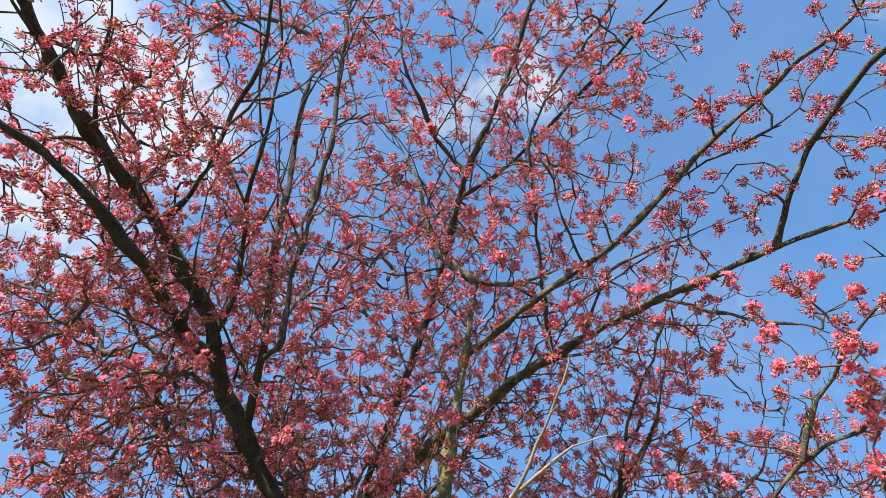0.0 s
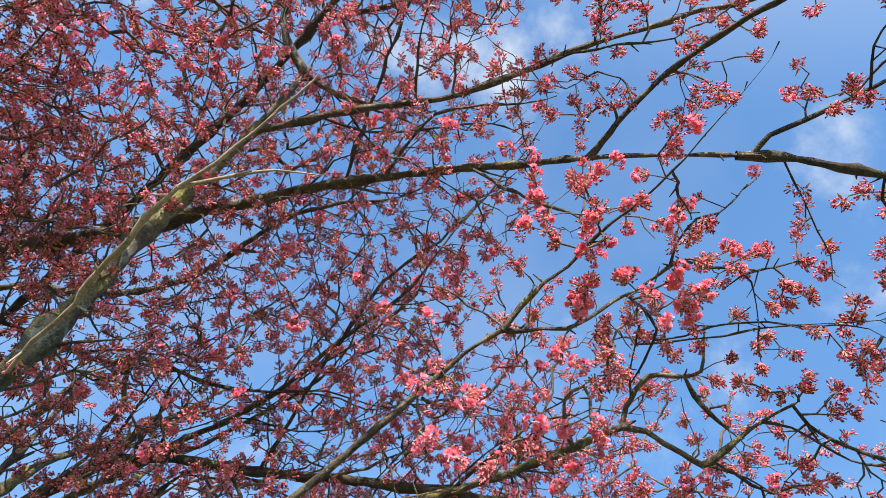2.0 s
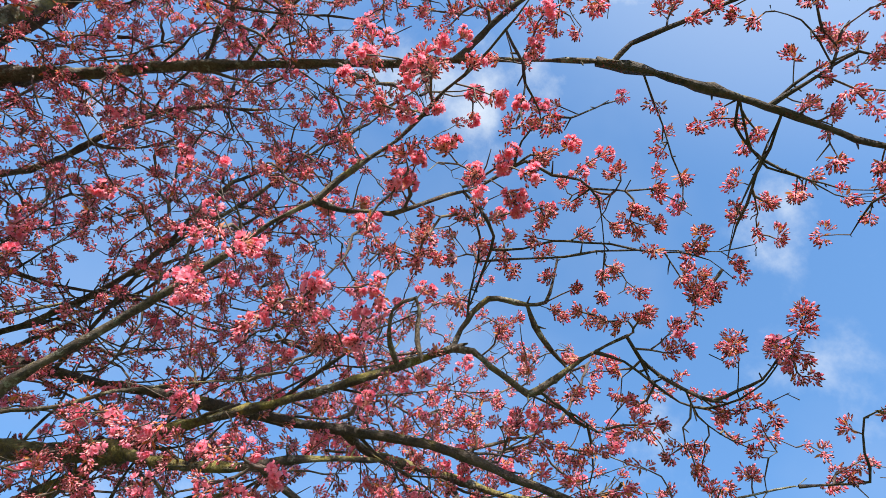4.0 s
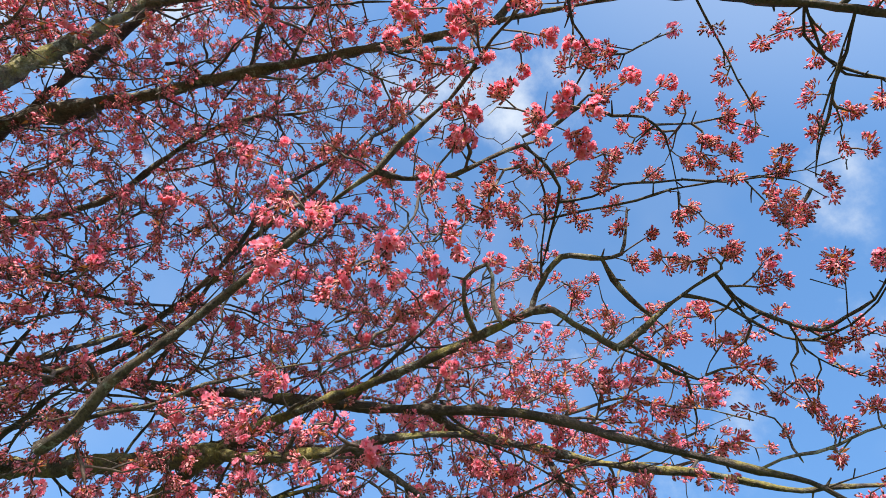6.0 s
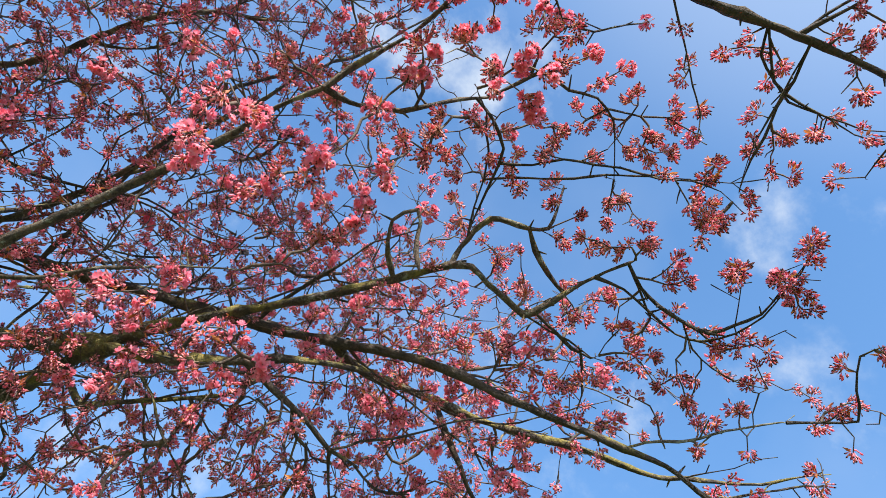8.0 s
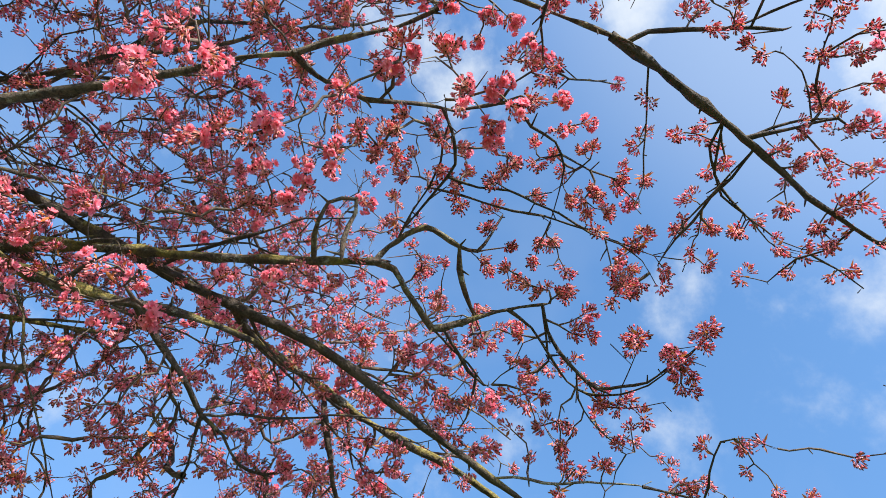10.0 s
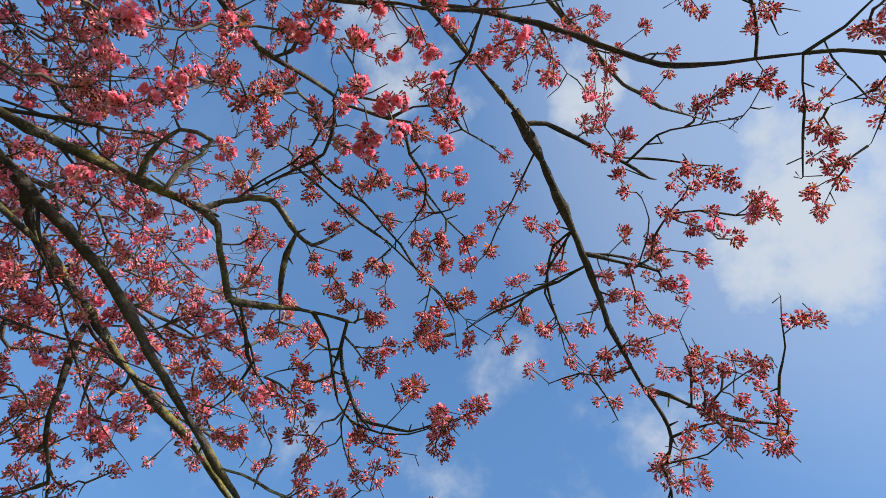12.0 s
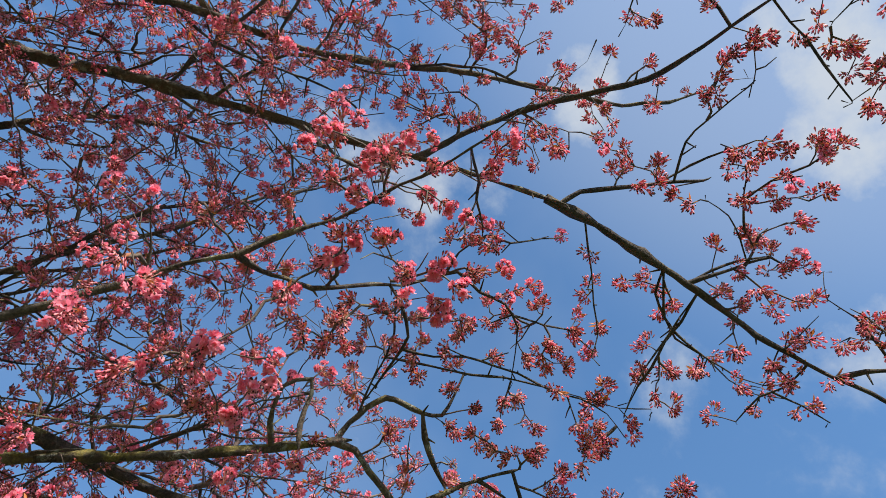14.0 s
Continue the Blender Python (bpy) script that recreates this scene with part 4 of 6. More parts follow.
mass(0.56, 2.13, 2.86, 0.11, 11)
mass(0.47, 1.66, 3.07, 0.10, 10)
mass(1.67, 1.65, 2.68, 0.10, 39)
mass(0.91, 1.69, 2.43, 0.11, 7)
mass(2.25, 0.39, 2.52, 0.06, 3)
mass(1.98, 1.85, 2.31, 0.09, 18)
mass(-1.18, 1.14, 3.19, 0.12, 22)
mass(0.31, 1.84, 2.67, 0.11, 24)
mass(2.04, 1.87, 2.38, 0.12, 16)
mass(-0.59, 1.37, 3.17, 0.11, 32)
mass(1.63, 1.64, 2.51, 0.13, 22)
mass(0.13, 1.88, 2.79, 0.10, 18)
mass(0.55, 0.42, 3.72, 0.12, 20)
mass(-0.70, 0.44, 3.20, 0.16, 25)
mass(-0.72, 1.63, 3.48, 0.09, 20)
mass(0.35, 0.76, 4.22, 0.11, 18)
mass(1.04, 1.86, 3.29, 0.11, 11)
mass(0.81, 1.97, 2.69, 0.11, 8)
mass(0.80, 2.05, 3.07, 0.10, 12)
mass(-0.95, 1.34, 3.38, 0.10, 21)
mass(1.12, 1.88, 2.88, 0.12, 9)
mass(0.80, 1.77, 2.16, 0.11, 17)
mass(0.69, 1.78, 3.66, 0.10, 10)
mass(0.77, 2.33, 2.83, 0.15, 5)
mass(0.30, 2.22, 3.26, 0.10, 6)
mass(1.78, 1.95, 2.17, 0.08, 13)
mass(-0.91, 1.27, 2.95, 0.12, 28)
mass(0.80, 1.66, 3.50, 0.11, 10)
mass(1.68, 1.69, 2.16, 0.10, 29)
mass(-0.57, 2.64, 3.42, 0.09, 13)
mass(0.62, 1.43, 2.73, 0.12, 11)
mass(-0.38, 0.95, 2.54, 0.10, 24)
mass(1.54, 1.69, 2.42, 0.09, 28)
mass(0.16, 2.36, 2.51, 0.10, 27)
mass(0.87, 1.88, 3.39, 0.11, 10)
mass(-0.90, 1.67, 3.28, 0.11, 19)
mass(0.53, 1.21, 3.20, 0.12, 27)
mass(-1.50, 1.91, 3.48, 0.12, 28)
mass(0.54, 2.09, 3.31, 0.10, 14)
mass(-0.49, 0.94, 3.70, 0.13, 23)
mass(0.76, 0.91, 3.29, 0.12, 26)
mass(0.37, 0.92, 3.37, 0.12, 21)
mass(2.42, 1.03, 2.50, 0.10, 14)
mass(0.36, 1.80, 2.34, 0.10, 24)
mass(-0.94, 1.49, 3.71, 0.10, 19)
mass(0.69, 2.23, 2.54, 0.12, 22)
mass(-0.35, 0.47, 3.64, 0.14, 28)
mass(0.14, 1.17, 3.74, 0.12, 27)
mass(0.48, 1.86, 3.44, 0.10, 8)
mass(1.49, 1.74, 2.74, 0.09, 7)
mass(0.68, 1.94, 3.23, 0.10, 11)
mass(1.08, 1.91, 2.86, 0.12, 10)
mass(0.09, 1.02, 2.45, 0.13, 11)
mass(0.71, 1.06, 2.91, 0.13, 20)
mass(0.74, 0.46, 4.01, 0.13, 16)
mass(-1.23, 1.60, 3.90, 0.10, 17)
mass(0.89, 1.90, 2.67, 0.12, 10)
mass(-0.79, 0.83, 2.85, 0.13, 34)
mass(-0.84, 1.06, 3.30, 0.11, 26)
mass(0.18, 2.04, 2.43, 0.09, 20)
mass(0.44, 2.00, 2.41, 0.09, 25)
mass(-0.47, 2.00, 3.48, 0.09, 12)
mass(-0.45, 2.03, 3.01, 0.10, 15)
mass(0.01, 1.72, 3.59, 0.12, 17)
mass(-0.59, 1.06, 2.99, 0.10, 31)
mass(1.65, 2.05, 2.08, 0.09, 23)
mass(-1.47, 1.83, 3.78, 0.09, 19)
mass(-0.36, 1.17, 3.25, 0.11, 32)
mass(0.11, 1.17, 4.18, 0.14, 23)
mass(1.56, 1.62, 2.71, 0.09, 11)
mass(-1.67, 1.59, 3.75, 0.10, 20)
mass(1.37, 1.85, 1.92, 0.07, 12)
mass(0.36, 2.13, 2.80, 0.09, 21)
mass(-0.44, 1.67, 3.59, 0.11, 14)
mass(0.81, 1.95, 3.39, 0.12, 9)
mass(0.93, 1.86, 2.28, 0.10, 18)
mass(-0.21, 2.36, 3.09, 0.11, 18)
mass(0.83, 1.62, 3.42, 0.20, 11)
mass(-0.71, 1.66, 4.40, 0.17, 21)
mass(-0.26, 0.48, 3.72, 0.18, 25)
mass(-0.10, 0.55, 4.86, 0.18, 24)
mass(0.71, 2.73, 2.46, 0.22, 36)
mass(-1.37, 1.70, 4.27, 0.19, 23)
mass(-1.29, 1.31, 4.51, 0.18, 20)
mass(1.80, 2.49, 2.34, 0.21, 34)
mass(-0.96, 0.60, 3.87, 0.20, 30)
mass(1.17, 2.62, 2.74, 0.22, 40)
mass(0.01, 1.62, 3.36, 0.19, 29)
mass(1.11, 1.81, 2.74, 0.19, 14)
mass(0.67, 2.70, 3.00, 0.20, 11)
mass(1.15, 2.35, 3.39, 0.19, 11)
mass(0.10, 2.19, 3.44, 0.20, 25)
mass(-0.48, 0.64, 4.38, 0.19, 25)
mass(-0.27, 2.10, 3.06, 0.19, 29)
mass(1.70, 2.27, 2.79, 0.23, 46)
mass(-0.84, 0.65, 4.86, 0.18, 23)
mass(-1.14, 0.82, 3.37, 0.20, 23)
mass(-0.41, 1.38, 3.93, 0.17, 20)
mass(0.51, 0.48, 3.81, 0.21, 34)
mass(-0.21, 2.31, 3.80, 0.19, 24)
mass(-0.55, 1.02, 3.40, 0.21, 29)
mass(-1.41, 2.25, 3.81, 0.19, 23)
mass(-0.54, 1.42, 4.85, 0.21, 19)
mass(0.55, 1.18, 3.73, 0.20, 36)
mass(1.30, 1.87, 2.97, 0.19, 13)
mass(0.05, 2.78, 3.11, 0.23, 43)
mass(0.37, 1.13, 4.18, 0.18, 29)
mass(-0.46, 1.53, 2.79, 0.19, 26)
mass(0.75, 1.83, 3.47, 0.22, 13)
mass(1.23, 2.19, 2.19, 0.22, 39)
mass(0.02, 1.03, 3.88, 0.20, 25)
mass(1.76, 1.93, 2.22, 0.23, 37)
mass(1.20, 1.68, 3.39, 0.22, 11)
mass(-1.29, 1.64, 3.66, 0.18, 30)
mass(-0.53, 2.94, 3.19, 0.21, 37)
mass(0.78, 1.98, 2.45, 0.20, 30)
mass(-1.27, 0.69, 4.50, 0.18, 23)
mass(0.15, 2.42, 2.73, 0.22, 37)
mass(-1.36, 2.53, 3.35, 0.19, 26)
mass(0.48, 2.12, 3.17, 0.18, 12)
mass(-0.14, 1.28, 4.98, 0.19, 22)
mass(0.39, 1.54, 4.04, 0.19, 29)
mass(0.20, 0.60, 4.35, 0.19, 31)
mass(-1.19, 1.04, 3.97, 0.19, 25)
mass(-0.72, 1.92, 3.44, 0.19, 33)
mass(-1.02, 1.47, 2.99, 0.19, 23)
mass(1.43, 2.88, 2.29, 0.23, 40)
mass(0.29, 1.86, 3.67, 0.19, 28)
mass(0.60, 0.41, 4.62, 0.20, 27)
mass(-0.90, 2.72, 3.71, 0.19, 28)
mass(-0.82, 2.09, 4.06, 0.19, 30)
mass(1.49, 1.75, 2.62, 0.20, 30)
mass(0.65, 2.14, 3.13, 0.20, 14)
mass(0.12, 1.85, 3.93, 0.19, 18)
mass(0.99, 1.78, 3.48, 0.19, 12)
mass(-0.11, 1.75, 4.05, 0.19, 26)
mass(-0.79, 2.44, 3.07, 0.17, 24)
mass(-1.16, 0.96, 3.12, 0.13, 18)
mass(-1.11, 1.11, 2.94, 0.13, 18)
mass(-0.98, 1.09, 2.77, 0.13, 18)
mass(-0.94, 1.21, 2.75, 0.13, 18)
mass(-1.34, 1.99, 3.05, 0.13, 18)
mass(-0.83, 0.93, 3.06, 0.13, 18)
mass(-0.84, 0.99, 2.99, 0.13, 18)
mass(-1.16, 1.59, 3.35, 0.13, 18)
mass(-1.11, 1.73, 3.07, 0.13, 18)
mass(-1.12, 2.01, 3.08, 0.13, 18)
mass(-0.89, 1.17, 3.51, 0.13, 18)
mass(-0.79, 1.18, 3.14, 0.13, 18)
mass(-0.82, 1.40, 3.09, 0.13, 18)
mass(-1.04, 1.82, 3.30, 0.13, 18)
mass(-0.85, 2.00, 3.02, 0.13, 18)
mass(-0.84, 1.30, 3.93, 0.13, 18)
mass(-0.58, 1.19, 3.14, 0.13, 18)
mass(-0.80, 1.82, 3.67, 0.13, 18)
mass(-0.67, 1.84, 3.25, 0.13, 18)
mass(-0.53, 1.53, 2.75, 0.13, 18)
mass(-0.43, 1.02, 3.37, 0.13, 18)
mass(-0.37, 1.09, 3.17, 0.13, 18)
mass(-0.53, 1.82, 3.45, 0.13, 18)
mass(-0.36, 1.46, 2.98, 0.13, 18)
mass(-0.48, 2.17, 3.19, 0.13, 18)
mass(-0.27, 1.45, 3.92, 0.13, 18)
mass(-0.15, 1.40, 3.55, 0.13, 18)
mass(-0.19, 1.32, 3.05, 0.13, 18)
mass(-0.19, 1.73, 3.26, 0.13, 18)
mass(-0.21, 1.81, 3.07, 0.13, 18)
mass(0.04, 1.04, 3.38, 0.13, 18)
mass(0.06, 1.16, 3.25, 0.13, 18)
mass(0.06, 1.51, 3.25, 0.13, 18)
mass(0.11, 1.45, 2.90, 0.13, 18)
mass(0.04, 1.99, 3.15, 0.13, 18)
mass(-0.88, 0.37, 3.05, 0.12, 16)
mass(-1.22, 0.58, 3.43, 0.12, 16)
mass(-1.25, 0.81, 3.45, 0.12, 16)
mass(-1.07, 0.79, 3.06, 0.12, 16)
mass(-0.94, 0.49, 3.41, 0.12, 16)
mass(-0.79, 0.50, 3.02, 0.12, 16)
mass(-0.78, 0.64, 3.06, 0.12, 16)
mass(-1.18, 1.10, 3.39, 0.12, 16)
mass(-0.98, 0.56, 3.70, 0.12, 16)
mass(-0.71, 0.48, 3.20, 0.12, 16)
mass(-0.72, 0.66, 3.16, 0.12, 16)
mass(-0.68, 0.82, 2.96, 0.12, 16)
mass(-0.66, 0.48, 3.75, 0.12, 16)
mass(-0.57, 0.60, 3.26, 0.12, 16)
mass(-0.70, 0.81, 3.42, 0.12, 16)
mass(-0.56, 0.81, 3.08, 0.12, 16)
mass(-0.97, 1.35, 3.69, 0.12, 5)
mass(-0.99, 1.62, 3.62, 0.12, 5)
mass(-0.94, 1.62, 3.48, 0.12, 5)
mass(-0.84, 1.97, 3.39, 0.12, 5)
mass(-0.55, 1.51, 2.77, 0.12, 5)
mass(-0.52, 1.65, 2.63, 0.12, 5)
mass(-0.70, 1.10, 3.56, 0.12, 5)
mass(-0.73, 1.55, 3.71, 0.12, 5)
mass(-0.60, 1.61, 3.38, 0.12, 5)
mass(-0.45, 1.40, 2.99, 0.12, 5)
mass(-0.49, 1.75, 3.03, 0.12, 5)
mass(-0.39, 1.78, 2.77, 0.12, 5)
mass(-0.53, 1.19, 3.76, 0.12, 5)
mass(-0.34, 1.21, 3.39, 0.12, 5)
mass(-0.39, 1.45, 3.22, 0.12, 5)
mass(-0.33, 1.78, 3.37, 0.12, 5)
mass(-0.33, 2.06, 3.17, 0.12, 5)
mass(-0.14, 1.63, 2.70, 0.12, 5)
mass(-0.22, 1.15, 3.53, 0.12, 5)
mass(-0.20, 1.39, 3.72, 0.12, 5)
mass(-0.12, 1.37, 3.10, 0.12, 5)
mass(-0.14, 1.69, 3.19, 0.12, 5)
mass(-0.07, 1.58, 2.92, 0.12, 5)
mass(-0.12, 2.23, 3.06, 0.12, 5)
mass(-0.04, 1.32, 3.94, 0.12, 5)
mass(0.09, 1.14, 3.39, 0.12, 5)
mass(0.14, 1.67, 3.70, 0.12, 5)
mass(0.13, 1.50, 3.02, 0.12, 5)
mass(0.20, 1.72, 2.98, 0.12, 5)
mass(0.17, 2.22, 3.26, 0.12, 5)
mass(0.25, 1.30, 3.96, 0.12, 5)
mass(0.20, 1.21, 3.29, 0.12, 5)
mass(0.24, 1.40, 3.32, 0.12, 5)
mass(0.36, 1.74, 3.46, 0.12, 5)
mass(0.40, 1.82, 3.07, 0.12, 5)
mass(0.35, 2.10, 3.08, 0.12, 5)
mass(0.56, 1.08, 3.67, 0.12, 5)
mass(0.51, 1.41, 3.70, 0.12, 5)
mass(0.43, 1.30, 3.27, 0.12, 5)
mass(0.51, 1.45, 3.13, 0.12, 5)
mass(0.57, 1.72, 3.07, 0.12, 5)
mass(0.57, 1.58, 2.82, 0.12, 5)
mass(-0.80, 1.88, 3.12, 0.11, 15)
mass(-0.75, 2.03, 3.08, 0.11, 15)
mass(-0.61, 1.90, 2.81, 0.11, 15)
mass(-0.50, 1.92, 2.71, 0.11, 15)
mass(-0.41, 1.45, 2.79, 0.11, 15)
mass(-0.50, 1.70, 2.94, 0.11, 15)
mass(-0.52, 1.97, 2.89, 0.11, 15)
mass(-0.40, 1.83, 2.74, 0.11, 15)
mass(-0.52, 1.94, 3.34, 0.11, 15)
mass(-0.44, 1.97, 3.12, 0.11, 15)
mass(-0.21, 1.62, 2.79, 0.11, 15)
mass(-0.22, 1.62, 2.60, 0.11, 15)
mass(-0.23, 1.68, 3.24, 0.11, 15)
mass(-0.13, 1.67, 2.96, 0.11, 15)
mass(-0.17, 1.80, 2.88, 0.11, 15)
mass(-0.06, 1.70, 2.67, 0.11, 15)
mass(1.59, 2.07, 3.01, 0.11, 8)
mass(1.66, 2.00, 2.80, 0.11, 8)
mass(1.89, 2.30, 3.06, 0.11, 8)
mass(1.88, 1.94, 2.75, 0.11, 8)
mass(2.13, 2.09, 2.79, 0.11, 8)
mass(2.32, 2.11, 2.84, 0.11, 8)
mass(1.58, 2.19, 3.37, 0.11, 8)
mass(1.62, 1.72, 2.81, 0.11, 8)
mass(1.88, 1.97, 2.95, 0.11, 8)
mass(1.96, 1.91, 2.78, 0.11, 8)
mass(1.93, 1.71, 2.60, 0.11, 8)
mass(2.41, 2.13, 2.94, 0.11, 8)
mass(1.48, 1.79, 3.01, 0.11, 8)
mass(1.79, 2.05, 3.32, 0.11, 8)
mass(1.89, 1.80, 2.91, 0.11, 8)
mass(1.85, 1.57, 2.77, 0.11, 8)
mass(2.23, 1.87, 3.03, 0.11, 8)
mass(2.19, 1.63, 2.73, 0.11, 8)
mass(1.70, 1.88, 3.45, 0.11, 8)
mass(1.83, 1.86, 3.36, 0.11, 8)
mass(2.08, 1.90, 3.26, 0.11, 8)
mass(2.16, 1.81, 3.13, 0.11, 8)
mass(1.96, 1.46, 2.75, 0.11, 8)
mass(2.27, 1.65, 2.85, 0.11, 8)
mass(1.68, 1.71, 3.61, 0.11, 8)
mass(1.65, 1.44, 3.03, 0.11, 8)
mass(2.13, 1.67, 3.51, 0.11, 8)
mass(2.08, 1.53, 3.23, 0.11, 8)
mass(2.05, 1.34, 2.75, 0.11, 8)
mass(2.32, 1.41, 2.85, 0.11, 8)
mass(0.78, 2.07, 2.60, 0.12, 8)
mass(0.83, 2.28, 2.70, 0.12, 8)
mass(1.01, 2.66, 2.73, 0.12, 8)
mass(1.18, 2.74, 2.70, 0.12, 8)
mass(0.82, 2.44, 3.14, 0.12, 8)
mass(1.01, 2.64, 3.17, 0.12, 8)
mass(1.12, 2.41, 2.78, 0.12, 8)
mass(1.31, 2.79, 2.88, 0.12, 8)
mass(0.92, 2.42, 3.28, 0.12, 8)
mass(1.15, 2.40, 3.12, 0.12, 8)
mass(1.27, 2.30, 2.85, 0.12, 8)
mass(1.35, 2.13, 2.63, 0.12, 8)
mass(0.99, 2.33, 3.50, 0.12, 8)
mass(1.26, 2.22, 3.09, 0.12, 8)
mass(1.45, 2.54, 3.13, 0.12, 8)
mass(1.54, 2.40, 2.83, 0.12, 8)
mass(1.12, 2.07, 3.44, 0.12, 8)
mass(1.33, 2.09, 3.18, 0.12, 8)
mass(1.53, 2.28, 3.30, 0.12, 8)
mass(1.74, 2.27, 2.98, 0.12, 8)
mass(0.80, 2.53, 2.41, 0.12, 10)
mass(0.91, 2.39, 2.32, 0.12, 10)
mass(0.90, 3.03, 2.48, 0.12, 10)
mass(0.94, 2.24, 2.32, 0.12, 10)
mass(0.92, 2.80, 2.56, 0.12, 10)
mass(1.06, 2.58, 2.37, 0.12, 10)
mass(1.06, 2.72, 2.79, 0.12, 10)
mass(1.13, 2.84, 2.63, 0.12, 10)
mass(1.15, 2.41, 2.37, 0.12, 10)
mass(1.12, 2.42, 2.68, 0.12, 10)
mass(1.32, 2.86, 2.81, 0.12, 10)
mass(1.46, 2.79, 2.60, 0.12, 10)
mass(1.29, 2.14, 2.50, 0.12, 10)
mass(1.30, 2.35, 2.60, 0.12, 10)
mass(1.46, 2.40, 2.57, 0.12, 10)
mass(0.50, 2.03, 3.21, 0.12, 9)
mass(0.56, 2.06, 3.12, 0.12, 9)
mass(0.83, 2.24, 3.11, 0.12, 9)
mass(0.87, 1.93, 2.73, 0.12, 9)
mass(1.04, 2.06, 2.69, 0.12, 9)
mass(1.24, 2.53, 2.93, 0.12, 9)
mass(0.63, 1.76, 3.12, 0.12, 9)
mass(0.80, 1.72, 2.91, 0.12, 9)
mass(0.93, 2.34, 3.47, 0.12, 9)
mass(1.03, 2.28, 3.15, 0.12, 9)
mass(1.26, 2.45, 3.15, 0.12, 9)
mass(1.33, 2.25, 2.80, 0.12, 9)
mass(0.76, 1.72, 3.37, 0.12, 9)
mass(0.87, 2.14, 3.59, 0.12, 9)
mass(1.11, 2.21, 3.53, 0.12, 9)
mass(1.12, 1.77, 2.90, 0.12, 9)
mass(1.33, 2.24, 3.20, 0.12, 9)
mass(1.58, 2.28, 3.01, 0.12, 9)
mass(0.75, 1.62, 3.49, 0.12, 9)
mass(1.03, 1.81, 3.51, 0.12, 9)
mass(1.10, 1.86, 3.41, 0.12, 9)
mass(1.32, 2.17, 3.48, 0.12, 9)
mass(1.54, 1.97, 3.18, 0.12, 9)
mass(1.61, 2.03, 2.98, 0.12, 9)
mass(-0.55, 1.10, 4.34, 0.13, 4)
mass(-0.64, 1.22, 4.20, 0.13, 4)
mass(-0.48, 1.67, 4.15, 0.13, 4)
mass(-0.64, 1.95, 4.06, 0.13, 4)
mass(-0.45, 2.15, 3.73, 0.13, 4)
mass(-0.42, 2.23, 3.31, 0.13, 4)
mass(-0.16, 1.00, 4.13, 0.13, 4)
mass(-0.11, 1.12, 3.69, 0.13, 4)
mass(-0.25, 1.51, 4.01, 0.13, 4)
mass(-0.15, 1.63, 3.49, 0.13, 4)
mass(-0.17, 1.71, 3.40, 0.13, 4)
mass(-0.15, 2.41, 3.66, 0.13, 4)
mass(0.18, 0.93, 4.51, 0.13, 4)
mass(0.06, 1.11, 3.88, 0.13, 4)
mass(0.09, 1.69, 4.25, 0.13, 4)
mass(0.08, 1.69, 3.80, 0.13, 4)
mass(0.30, 2.18, 3.82, 0.13, 4)
mass(0.21, 2.34, 3.50, 0.13, 4)
mass(0.34, 0.78, 3.82, 0.13, 4)
mass(0.43, 1.10, 3.71, 0.13, 4)
mass(0.46, 1.69, 4.27, 0.13, 4)
mass(0.49, 1.68, 3.57, 0.13, 4)
mass(0.65, 2.05, 3.76, 0.13, 4)
mass(0.41, 1.83, 3.05, 0.13, 4)
mass(0.81, 1.04, 4.35, 0.13, 4)
mass(0.90, 1.28, 4.40, 0.13, 4)
mass(0.65, 1.17, 3.60, 0.13, 4)
mass(0.75, 1.51, 3.41, 0.13, 4)
mass(0.78, 1.72, 3.29, 0.13, 4)
mass(0.70, 1.77, 3.06, 0.13, 4)
mass(1.00, 0.67, 3.78, 0.13, 4)
mass(1.22, 1.18, 4.15, 0.13, 4)
mass(1.11, 1.25, 3.81, 0.13, 4)
mass(1.06, 1.37, 3.43, 0.13, 4)
mass(1.13, 1.67, 3.43, 0.13, 4)
mass(1.02, 1.75, 3.01, 0.13, 4)
goals = evened(goals, 0.040)
shown = []                                    # bunches that are fully out


def open_bunch(x, y, z):
    shown.append((x, y, z))


full = []                                     # bunches still in bud, standing free of the rest


def tuft(x, y, z):
    full.append((x, y, z))



open_bunch(1.29, 0.45, 2.99)
open_bunch(1.37, 0.79, 2.81)
open_bunch(1.44, 0.77, 2.85)
open_bunch(1.05, 0.93, 2.72)
open_bunch(1.15, 0.93, 2.67)
open_bunch(1.11, 1.12, 2.59)
open_bunch(1.10, 1.19, 2.42)
open_bunch(1.20, 1.24, 2.41)
open_bunch(1.24, 1.26, 2.49)
open_bunch(1.20, 1.12, 2.40)
open_bunch(1.20, 1.31, 2.64)
open_bunch(1.16, 0.81, 2.77)
open_bunch(1.14, 1.09, 2.74)
open_bunch(1.41, 1.50, 2.51)
open_bunch(1.50, 1.48, 2.69)
open_bunch(1.29, 0.80, 2.95)
open_bunch(0.92, 0.97, 2.75)
open_bunch(1.04, 0.91, 2.65)
open_bunch(1.15, 0.62, 2.98)
open_bunch(1.11, 1.04, 2.67)
open_bunch(0.89, 1.32, 2.35)
open_bunch(0.99, 1.56, 2.23)
open_bunch(1.15, 1.06, 2.70)
open_bunch(1.26, 0.88, 2.73)
open_bunch(1.13, 0.78, 2.93)
open_bunch(1.03, 1.65, 2.30)
open_bunch(0.91, 1.37, 2.39)
open_bunch(1.49, 0.67, 3.16)
open_bunch(1.13, 1.02, 2.73)
open_bunch(1.14, 0.88, 2.91)
